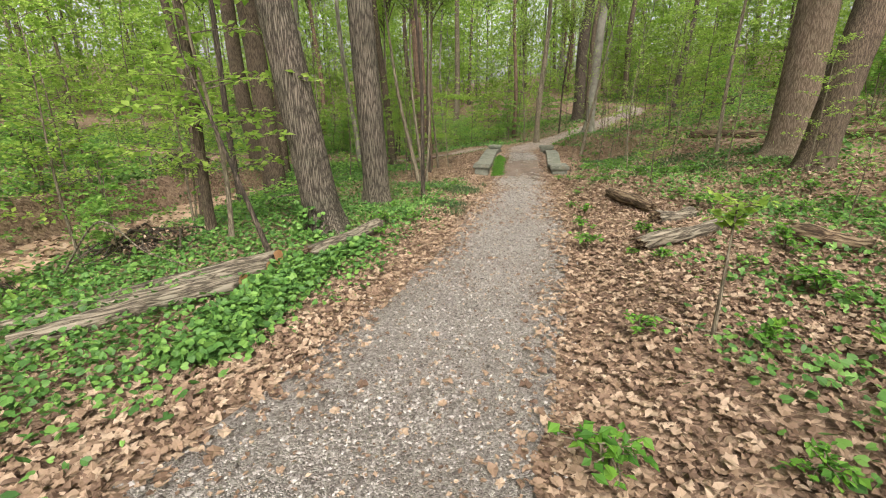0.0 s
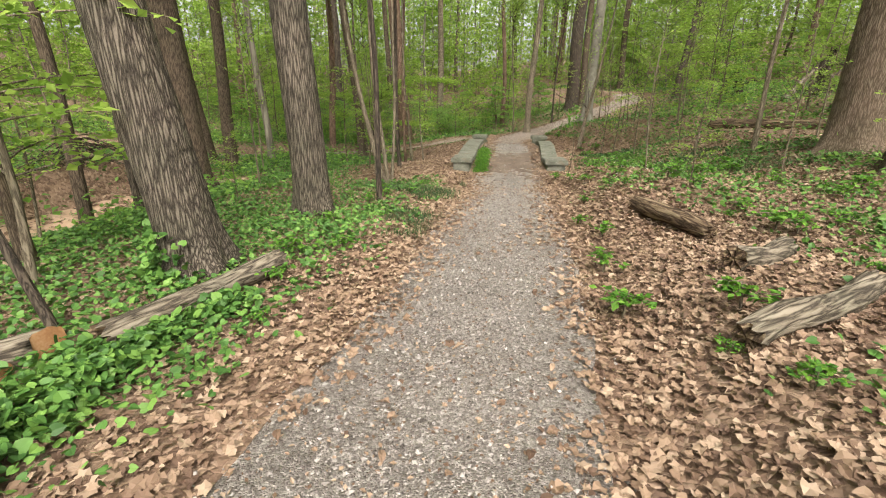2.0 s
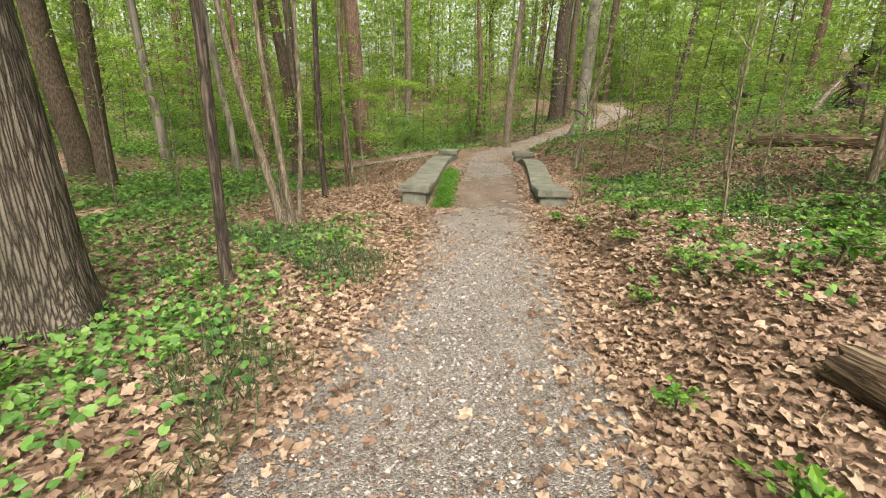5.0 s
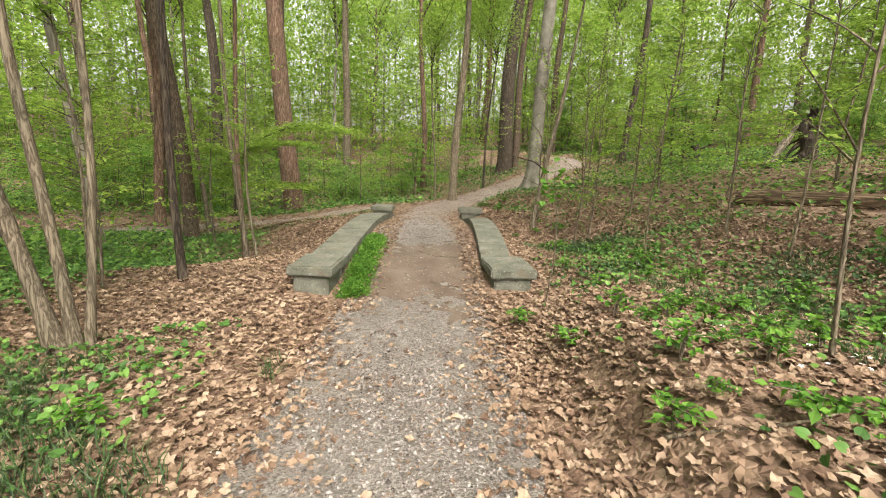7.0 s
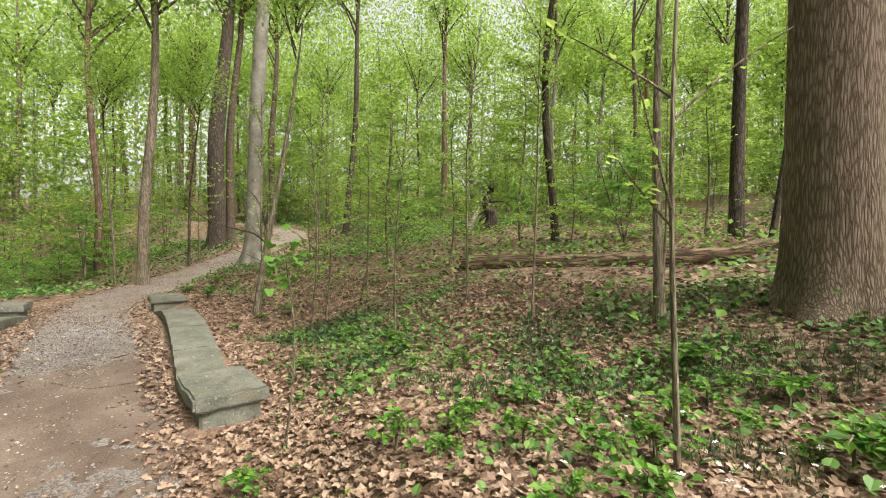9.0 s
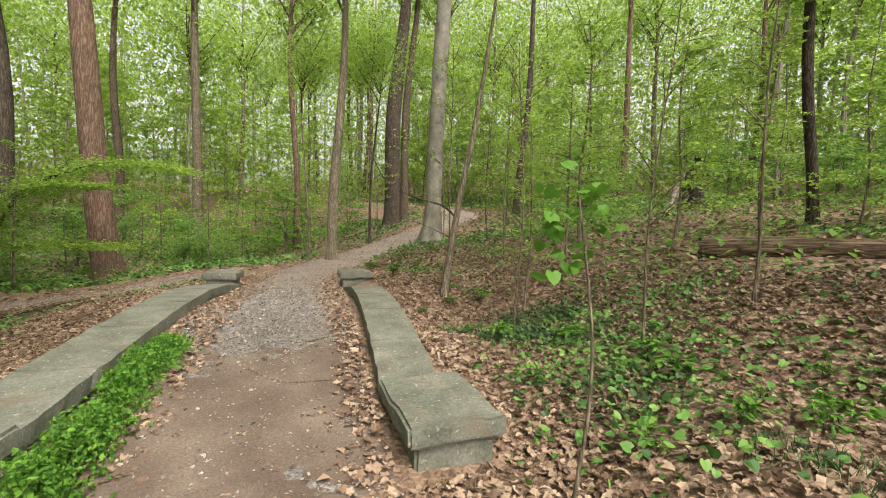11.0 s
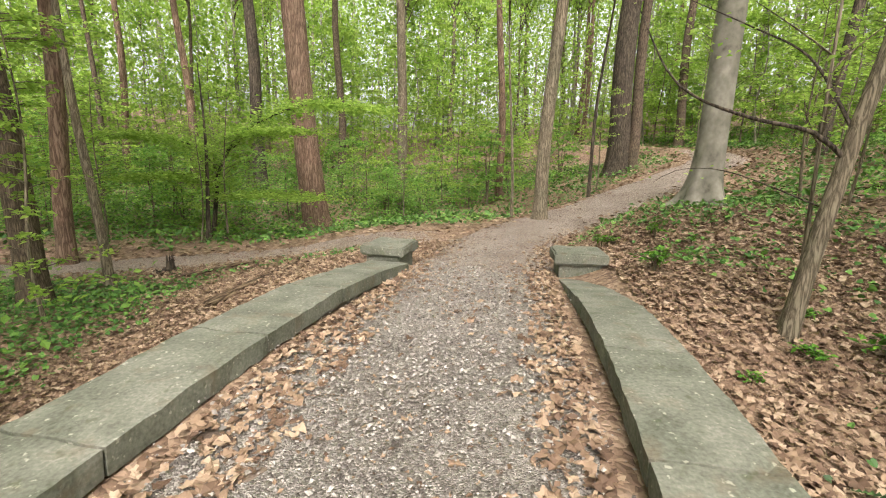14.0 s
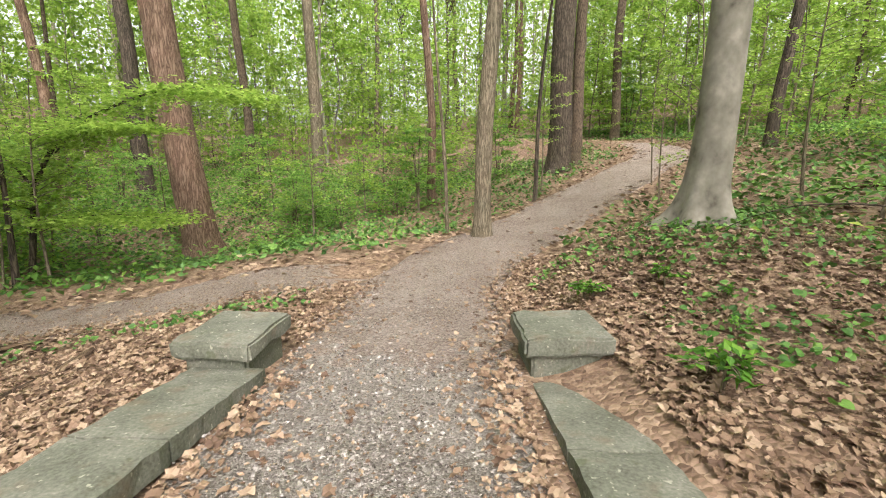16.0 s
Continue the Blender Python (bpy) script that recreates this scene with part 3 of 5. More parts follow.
def crown_meshes(seed, reach, count, size, leaves):
    """Limbs and leaves of a high, thin spring crown: about 0,0,0 where it leaves the trunk."""
    g = np.random.default_rng(seed)
    limbs, ends = [], []
    for i in range(count):
        a, up = g.uniform(0, 6.28), g.uniform(0.9, 1.9)
        n = 7
        t = np.linspace(0, 1, n)
        long = reach * g.uniform(0.45, 0.85)
        z0 = g.uniform(0.1, 1.0) * reach
        p = np.stack([np.cos(a + 0.5 * t * g.normal()) * long * t, np.sin(a) * long * t, z0 + long * up * t ** 0.85], 1) + g.normal(0, 0.1, (n, 3)) * t[:, None]
        pieces = [tube(p, 0.055 * (1 - 0.85 * t) * reach / 4 + 0.004, 6)]
        for b in range(3):
            k = g.integers(2, 6)
            u = np.linspace(0, 1, 4)
            d = np.array([g.normal(), g.normal(), 0.6]) * long * 0.3
            q = p[k] + u[:, None] * d + g.normal(0, 0.05, (4, 3)) * u[:, None]
            pieces.append(tube(q, 0.02 * (1 - 0.8 * u) * reach / 4 + 0.003, 6))
            ends.append(q[1:])
        limbs.append(join(pieces))
        ends.append(p[2:])
    ends = np.concatenate(ends)
    pick = ends[g.integers(0, len(ends), leaves)] + g.normal(0, reach * 0.2, (leaves, 3))
    lv = scatter(*LEAF2, pick, spin(leaves, 0.7), g.uniform(0.7, 1.3, leaves) * size)
    return [mesh_np("limb", *piece, B_BROWN, True) for piece in limbs], mesh_np("crown", *lv, M_LEAF)


CROWNS = [crown_meshes(11 + i, 4.4, 9, 0.22, 2900) for i in range(3)]


def tree(x, y, dia, tall, lean, bark, label, name="tree", sides=14, flare=0.6, ridge=0.0, crown_at=0.5, bend=0.15, crown=True, seed=None):
    """A tree: trunk with root flare, limbs and a thin crown of leaves high up."""
    seed = x * 3.7 + y if seed is None else seed
    g = np.random.default_rng(int(abs(seed) * 100))
    thing = new(name)
    thing.location = (x, y, at(x, y) - 0.12)
    fine = sides > 20
    hs = np.concatenate([np.linspace(0, 1.2, 14 if fine else 6, endpoint=False), np.linspace(1.2, 8, 46 if fine else 10, endpoint=False), np.linspace(8, tall, 8)])
    hs = np.unique(hs[hs <= tall])
    ph = g.uniform(0, 6)
    sway = bend * (np.sin(hs * 0.45 + ph) - math.sin(ph)) * np.clip(hs / 3, 0, 1)
    p = np.stack([lean[0] * hs + sway, lean[1] * hs + 0.5 * bend * np.sin(hs * 0.37), hs], 1)
    r = dia / 2 * (1 - 0.8 * (hs / tall) ** 1.3)
    part("trunk", mesh_np("trunk", *tube(p, r, sides, flare, ridge, seed), bark, True), None, thing)
    if crown:
        limbs, leaves = CROWNS[int(abs(seed) * 10) % 3]
        top = np.array([np.interp(tall * crown_at, hs, p[:, k]) for k in range(3)])
        for nm, me in [("limb", limb) for limb in limbs] + [("crown", leaves)]:
            ob = part(nm, me, None, thing)
            if nm == "crown":
                tagged(ob, kind="stuff")
            ob.matrix_basis = Matrix.LocRotScale(Vector(top), Euler((0, 0, seed)), Vector((1, 1, 1)) * tall / 20)
    return tagged(thing, label, "tree")


# the trees by the path
tree(-1.68, 9.5, 0.64, 22, (-0.155, 0.0), B_OAK, "big leaning oak with dark furrowed bark and ivy at its foot", "oak_tree", 72, 0.7, 0.02, bend=0.02)
tree(-1.2, 13.1, 0.66, 24, (-0.03, 0.0), B_OAK, "big straight oak with brown furrowed bark", "oak_tree", 64, 0.6, 0.018, bend=0.03)
tree(-5.3, 16.8, 0.72, 24, (-0.05, 0.0), B_BROWN, "tall tree with brown bark standing above the creek", "tree", 40, 0.45, 0.02, bend=0.05)
tree(10.6, 14.3, 0.98, 26, (0.0, 0.0), B_OLD, "very thick old tree with brown ridged bark", "oak_tree", 72, 0.62, 0.016, bend=0.03)
tree(9.4, 11.8, 0.74, 25, (0.13, 0.0), B_BROWN, "thick brown tree leaning slightly on the slope", "tree", 40, 0.45, 0.02, bend=0.04)
tree(-0.5, 37.3, 0.98, 25, (-0.07, 0.0), B_RED, "tall tree with reddish brown bark and spread roots", "tree", 40, 1.1, 0.02, bend=0.05)
tree(7.1, 41.6, 0.36, 20, (-0.02, 0.0), B_RED, "slim straight tree with reddish bark", "tree", 16, 0.4)
tree(7.2, 32.55, 0.37, 17, (0.015, 0.0), B_THIN, "slim grey-brown tree at the path's edge", "tree", 24, 0.5)
tree(6.7, 34.5, 0.1, 8, (-0.01, 0.0), B_THIN, "thin pale sapling at the path's edge", "sapling_tree", 10, 0.4, crown_at=0.7)
tree(9.6, 35.9, 0.13, 9, (0.04, 0.0), B_DARK, "thin black-stemmed young tree by the path", "sapling_tree", 10, 0.4, crown_at=0.7)
tree(12.6, 41.5, 1.0, 24, (0.05, 0.0), B_DARK, "thick dark tree above the path", "tree", 30, 0.4, 0.02)
tree(13.5, 41.9, 0.5, 24, (0.05, 0.0), B_BROWN, "brown tree standing close behind a dark one", "tree", 20, 0.4)
tree(9.45, 28.6, 0.52, 22, (0.05, 0.0), B_BEECH, "smooth grey beech with flared roots", "beech_tree", 48, 1.4, 0.0, bend=0.05)
leaner = tree(7.62, 23.85, 0.15, 7, (0.12, -0.03), B_THIN, "slender brown tree with a long arching bare branch", "sapling_tree", 20, 0.35, bend=0.12, crown_at=0.8)
tree(-2.2, 27.0, 0.42, 20, (-0.05, 0.0), B_BROWN, "brown tree near the branching path", "tree", 20, 0.45)
tree(0.1, 19.7, 0.13, 13, (-0.05, 0.0), B_DARK, "thin dark tree beside the bridge approach", "tree", 14, 0.45, crown_at=0.7)
tree(0.45, 22.4, 0.11, 9, (-0.06, 0.0), B_THIN, "thin young tree beside the bridge", "sapling_tree", 10, 0.4, crown_at=0.7)
tree(-3.7, 24.9, 0.26, 16, (-0.05, 0.0), B_GREY, "slim grey tree on the lower ground", "tree", 14, 0.4)
tree(-2.2, 28.6, 0.18, 10, (-0.03, 0.0), B_THIN, "thin tree beside the branch path", "sapling_tree", 12, 0.4, crown_at=0.7)
tree(-4.3, 30.1, 0.36, 18, (0.0, 0.0), B_RED, "reddish tree beside the branch path", "tree", 16, 0.45)
tree(-2.3, 32.6, 0.13, 5, (0.02, 0.0), B_DARK, "small dark-stemmed beech in the undergrowth", "sapling_tree", 10, 0.4, crown_at=0.9, crown=False)
tree(-7.4, 24.0, 0.5, 22, (-0.02, 0.0), B_BROWN, "brown tree across the creek", "tree", 18, 0.4)
tree(-5.6, 14.6, 0.18, 14, (-0.05, 0.0), B_DARK, "thin dark tree at the creek bank", "tree", 12, 0.4, crown_at=0.7)
tree(-6.5, 14.1, 0.26, 17, (-0.01, 0.0), B_BROWN, "slim brown tree at the creek bank", "tree", 14, 0.4)
tree(-4.2, 10.0, 0.2, 15, (-0.04, 0.0), B_BROWN, "slim brown tree in the ground cover", "tree", 14, 0.4, crown_at=0.7)
tree(-6.0, 24.9, 0.3, 18, (-0.01, 0.0), B_GREY, "pale slim tree beyond the creek", "tree", 12, 0.4)
tree(0.0, 13.95, 0.12, 11, (-0.01, 0.0), B_DARK, "thin dark tree beside the oak", "tree", 12, 0.4, crown_at=0.7)
tree(0.12, 23.6, 0.13, 12, (-0.02, 0.0), B_RED, "thin reddish tree on the lower ground", "tree", 10, 0.4, crown_at=0.7)
tree(18.4, 22.6, 0.3, 18, (0.0, 0.0), B_DARK, "dark crooked tree on the slope", "tree", 14, 0.4, bend=0.35)
tree(9.6, 15.9, 0.13, 9, (0.0, 0.01), B_THIN, "thin young tree beside the old oak", "sapling_tree", 10, 0.4, crown_at=0.7)
tree(-2.9, 52.0, 0.55, 24, (0.0, 0.0), B_BROWN, "brown tree deep in the wood", "tree", 14, 0.4)
tree(-7.1, 48.2, 0.8, 25, (-0.03, 0.0), B_DARK, "thick dark tree deep in the wood", "tree", 16, 0.4)
tree(-11.3, 48.2, 0.5, 24, (-0.03, 0.0), B_RED, "reddish tree deep in the wood", "tree", 14, 0.4)
tree(20.3, 51.0, 0.6, 24, (0.02, 0.0), B_BROWN, "brown tree near the bend of the path", "tree", 14, 0.4)
tree(18.8, 37.4, 0.4, 22, (0.05, 0.0), B_DARK, "dark leaning tree beside the upper path", "tree", 14, 0.4)
tree(-9.6, 26.3, 0.85, 25, (-0.06, 0.0), B_BROWN, "thick brown tree beyond the creek", "tree", 20, 0.4)
tree(19.5, 17.0, 0.42, 22, (0.0, 0.0), B_DARK, "dark ivy-clad tree up the slope", "tree", 14, 0.4)
tree(17.0, 15.8, 0.16, 14, (0.12, -0.12), B_DARK, "thin dark leaning tree up the slope", "tree", 10, 0.4, crown_at=0.7)
tree(15.6, 13.4, 0.24, 15, (0.0, 0.0), B_BROWN, "slim brown tree up the slope", "tree", 12, 0.4)
tree(-2.2, 7.95, 0.09, 3.4, (-0.3, 0.05), B_DARK, "bare leaning dead sapling beside the logs", "dead_sapling", 10, 0.3, crown=False, bend=0.05)
for k, (dx, lean_k) in enumerate(((-0.06, -0.2), (0.05, -0.06), (0.13, 0.09))):
    tree(-0.15 + dx, 17.2 + 0.06 * k, 0.16 - 0.035 * k, 7, (lean_k, 0.02 * k), B_THIN, "slender mottled stem of a many-stemmed small tree", "sapling_tree", 14, 0.7, bend=0.2, crown_at=0.75, seed=5.3 + k)


# ---- fallen wood ----
def log(x0, y0, x1, y1, dia, bark, label, lift=0.32, z0=None, z1=None, taper=0.9, cut=True, name="log"):
    """A fallen log with sawn or broken ends, lying on the ground. It is built along its own z."""
    thing = new(name)
    za = at(x0, y0) + dia * lift if z0 is None else z0
    zb = at(x1, y1) + dia * lift if z1 is None else z1
    a, b = Vector((x0, y0, za)), Vector((x1, y1, zb))
    turn = (b - a).to_track_quat("Z", "X")
    thing.matrix_basis = Matrix.LocRotScale(a, turn, None)
    long = (b - a).length
    n = max(12, int(long / 0.1))
    t = np.linspace(0, 1, n)
    p = np.stack([0.03 * np.sin(t * 5 + y0), 0.03 * np.sin(t * 7 + x0), long * t], 1)
    r = dia / 2 * (1 - (1 - taper) * t) * (1 + 0.05 * np.sin(t * 13 + x0))
    sides = 26
    v, f = tube(p, r, sides)
    around = np.arctan2(v[:, 1], v[:, 0])
    bumps = 0.05 * np.sin(around * 9 + 2 * np.sin(v[:, 2] * 3)) + 0.04 * np.sin(around * 4 + v[:, 2] * 5 + x0)
    v[:, :2] *= 1 + bumps[:, None]
    if cut:
        # the saw went through aslant
        slant = turn.inverted() @ Vector((0.55, -0.8, 0.1))
        v[:sides, 2] += 0.9 * (v[:sides, 0] * slant.x + v[:sides, 1] * slant.y)
    else:
        v[:sides, 2] += 0.04 * np.sin(np.arange(sides) * 1.7 + x0)
        v[-sides:, 2] += 0.04 * np.sin(np.arange(sides) * 2.1 + y0)
    part("bark", mesh_np("bark", v, f, bark, True), None, thing)
    k = np.arange(sides)
    for ring in (0, n - 1):
        rim = v[ring * sides:(ring + 1) * sides]
        mid = rim.mean(0)
        pts = np.concatenate([mid[None], mid + (rim - mid) * 0.5, rim])
        step = (k + 1) % sides
        faces = np.concatenate([np.stack([k * 0, k + 1, step + 1], 1), np.stack([k + 1, k + sides + 1, step + sides + 1], 1), np.stack([k + 1, step + sides + 1, step + 1], 1)])
        part("sawn_end" if cut else "broken_end", mesh_np("end", pts, faces, M_CUT if cut else B_ROT), None, thing, "orange-brown sawn end" if cut else "")
    return tagged(thing, label, "log")


log(-1.98, 7.62, -5.9, 4.75, 0.27, B_LOG, "long grey weathered log in green ground cover", 0.36)
log(-1.9, 7.08, -3.5, 5.9, 0.22, B_LOG, "short sawn log leaning against a longer log", 0.42)
log(-2.0, 6.42, -3.7, 5.0, 0.25, B_LOG, "short sawn log half hidden by green leaves", 0.4)
log(-0.68, 9.3, -1.5, 7.5, 0.25, B_LOG, "split grey log at the foot of a big oak", 0.6, cut=False)
log(4.38, 11.2, 4.72, 9.75, 0.27, B_ROT, "mossy rotten log in brown leaf litter", 0.42, cut=False)
log(4.1, 8.35, 4.95, 8.75, 0.26, B_LOG, "short grey rotten log in leaf litter", 0.4, cut=False)
log(3.25, 6.95, 4.65, 7.5, 0.22, B_LOG, "weathered grey log piece in leaf litter", 0.42, cut=False)
log(5.35, 7.0, 5.9, 6.4, 0.26, B_ROT, "hollow dark log end among green leaves", 0.35, cut=False)
log(11.7, 21.3, 14.6, 15.8, 0.42, B_ROT, "long fallen tree trunk on the slope", 0.35, cut=False, name="fallen_log")
log(13.9, 17.0, 18.5, 14.5, 0.24, B_ROT, "thin fallen trunk across the slope", 0.4, cut=False, name="fallen_log")
log(1.0, 26.3, 1.75, 28.0, 0.13, B_ROT, "dark fallen branch in leaf litter", 0.3, cut=False, name="fallen_branch")
log(-1.1, 29.0, 0.6, 28.9, 0.08, B_ROT, "thin dark fallen branch", 0.4, cut=False, name="fallen_branch")
log(19.6, 28.2, 22.2, 29.4, 0.3, B_LOG, "grey broken trunk leaning on a dark stump", 0.4, z0=at(19.6, 28.2) + 0.1, z1=at(22.2, 29.4) + 1.5, cut=False, name="fallen_log")
log(14.5, 31.0, 15.5, 29.3, 0.1, B_ROT, "crooked fallen branch on leaf litter", 0.4, cut=False, name="fallen_branch")
log(-6.5, 18.2, -3.2, 17.6, 0.12, B_ROT, "fallen branch in the ground cover", 0.4, cut=False, name="fallen_branch")


def stump(x, y, wide, tall, label):
    """A broken, rotten stump with spread roots."""
    thing = new("stump")
    thing.location = (x, y, at(x, y) - 0.1)
    hs = np.linspace(0, tall, 14)
    p = np.stack([0.12 * np.sin(hs * 3), 0.1 * np.cos(hs * 4), hs], 1)
    v, f = tube(p, wide / 2 * (1 - 0.55 * hs / tall), 24, 0.9, 0.12, x)
    v[-24:, 2] += 0.18 * np.sin(np.arange(24) * 2.3) + 0.1
    part("trunk", mesh_np("trunk", v, f, B_DARK, True), None, thing)
    for k in range(13):
        a = k * 2.4 + x
        t = np.linspace(0, 1, 9)
        r = wide * (1.5 + 0.8 * math.sin(k * 5))
        rise = tall * (0.9 if k % 3 == 0 else 0.35) * (0.7 + 0.3 * math.sin(k * 3.1))
        low = tall * (0.25 + 0.5 * (k % 4) / 3)
        q = np.stack([np.cos(a + 0.9 * t) * r * t, np.sin(a + 0.9 * t) * r * t, low * (1 - t) + (rise if k % 2 else 0.06) * t + 0.1 * np.sin(t * 9 + k) * t], 1)
        part("root", mesh_np("root", *tube(q, 0.1 * wide * (1.15 - t), 8), B_DARK, True), None, thing)
    return tagged(thing, label, "stump")


stump(22.0, 28.7, 0.7, 2.2, "big dark rotten stump with upturned roots")
stump(21.3, 34.6, 0.6, 1.7, "dark broken stump on the slope")
stump(-1.5, 29.3, 0.22, 0.25, "small dark stump in leaf litter")


def stick(points, dia, label, on=None):
    thing = new("stick")
    pts = np.array([(x, y, (at(x, y) if on is None else on) + 0.04) for x, y in points])
    pts = smooth_line([tuple(p) for p in pts], 0.08)
    thing.location = pts[0]
    part("twig", mesh_np("twig", *tube(pts - pts[0], np.linspace(dia / 2, dia / 5, len(pts)), 8), B_THIN, True), None, thing)
    return tagged(thing, label, "stick")


stick([(3.95, 20.42), (4.2, 20.05), (4.62, 19.95)], 0.025, "thin bent stick lying on packed earth")
stick([(4.55, 21.0), (4.85, 21.1)], 0.03, "short pale stick on packed earth")
stick([(2.55, 5.0), (2.75, 4.6), (3.0, 4.45)], 0.035, "short dark stick in leaf litter")
stick([(4.6, 14.3), (5.1, 14.0), (5.6, 14.05)], 0.03, "thin stick in leaf litter")
stick([(-1.9, 11.6), (-2.6, 11.5), (-3.3, 11.8)], 0.04, "bent stick in green ground cover")
stick([(-0.4, 16.0), (0.4, 16.35), (1.0, 16.9)], 0.05, "fallen branch on leaf litter")


# ---- young trees and shrubs ----
def spray_tree(seed, tall, branches, reach, leaf, per, dia, low=0.25, droop=0.0, bark=None, leaf_mat=None, spread=0.12, stems=1, rise=0.28):
    """A young tree with level sprays of leaves: stem and twigs, and the leaves."""
    g = np.random.default_rng(seed)
    wood, twigs, spots = [], [], []
    for s in range(stems):
        hs = np.linspace(0, tall * (1 - 0.12 * s), 14)
        ph, lean = g.uniform(0, 6), g.normal(0, 0.04 + 0.07 * (stems > 1), 2)
        p = np.stack([lean[0] * hs + 0.05 * tall / 4 * (np.sin(hs * 1.3 + ph) - math.sin(ph)), lean[1] * hs + 0.05 * tall / 4 * np.sin(hs * 1.1), hs], 1)
        wood.append(tube(p, dia / 2 * (1 - 0.85 * hs / tall) + 0.003, 8, 0.3))
        for b in range(branches // stems):
            h = tall * (low + (0.98 - low) * g.uniform(0, 1))
            base = np.array([np.interp(h, hs, p[:, k]) for k in range(3)])
            a = g.uniform(0, 6.28)
            long = reach * g.uniform(0.5, 1.1) * (1.15 - 0.6 * h / tall)
            t = np.linspace(0, 1, 6)
            wig = g.normal(0, 0.25)
            q = base + np.stack([np.cos(a + wig * t) * long * t, np.sin(a + wig * t) * long * t, long * (rise * t - (0.2 + droop) * t * t)], 1)
            twigs.append(tube(q, 0.006 * (1 - 0.8 * t) * max(1, tall / 3) + 0.0015, 3))
            u = g.uniform(0.2, 1.05, per)
            side = g.normal(0, spread * reach, per) * u
            c = np.stack([np.interp(u, t, q[:, k]) for k in range(3)], 1)
            c[:, 0] += -np.sin(a) * side
            c[:, 1] += np.cos(a) * side
            c[:, 2] += g.normal(0, 0.025 * reach, per)
            spots.append(c)
    spots = np.concatenate(spots)
    lv = scatter(*LEAF2, spots, spin(len(spots), 0.38), g.uniform(0.65, 1.25, len(spots)) * leaf)
    return [mesh_np("stem", *piece, bark or B_THIN, True) for piece in wood], mesh_np("twig_spray", *join(twigs), bark or B_THIN, True), mesh_np("leaves", *lv, leaf_mat or M_LEAF)


def as_thing(name, meshes, x, y, turn, size, label, category, group=""):
    thing = new(name)
    thing.matrix_basis = Matrix.LocRotScale(Vector((x, y, at(x, y) - 0.03)), Euler((0, 0, turn)), Vector((size, size, size)))
    for me in meshes[0]:
        part("stem", me, None, thing)
    for nm, me in zip(("twig_spray", "leaves"), meshes[1:]):
        tagged(part(nm, me, None, thing), kind="stuff")
    return tagged(thing, label, category, group)


NEAR = [spray_tree(30 + i, 4.2, 26, 1.1, 0.085, 34, 0.055, rise=0.5) for i in range(4)]
BARE = [spray_tree(40 + i, 4.5, 18, 0.75, 0.075, 11, 0.03, low=0.3, rise=1.0) for i in range(3)]
MID = [spray_tree(50 + i, 6.0, 36, 1.8, 0.135, 46, 0.08, low=0.12) for i in range(4)]
BUSH = [spray_tree(60 + i, 2.2, 30, 1.2, 0.13, 34, 0.04, low=0.05, leaf_mat=M_LEAF_DEEP, stems=3) for i in range(3)]
FAR = [spray_tree(70 + i, 10.5, 48, 2.8, 0.24, 44, 0.12, low=0.10, spread=0.18) for i in range(4)]
LAYER = [spray_tree(90 + i, 2.7, 20, 1.7, 0.105, 62, 0.05, low=0.06, droop=0.12, spread=0.2, leaf_mat=M_LEAF_DEEP if i % 2 else M_LEAF) for i in range(4)]
YOUNG = [spray_tree(97, 1.2, 10, 0.42, 0.1, 10, 0.032, low=0.8, rise=0.6)]
LOW = [spray_tree(80 + i, 0.26, 12, 0.3, 0.075, 7, 0.01, low=0.45, leaf_mat=M_WEED, stems=3) for i in range(3)]

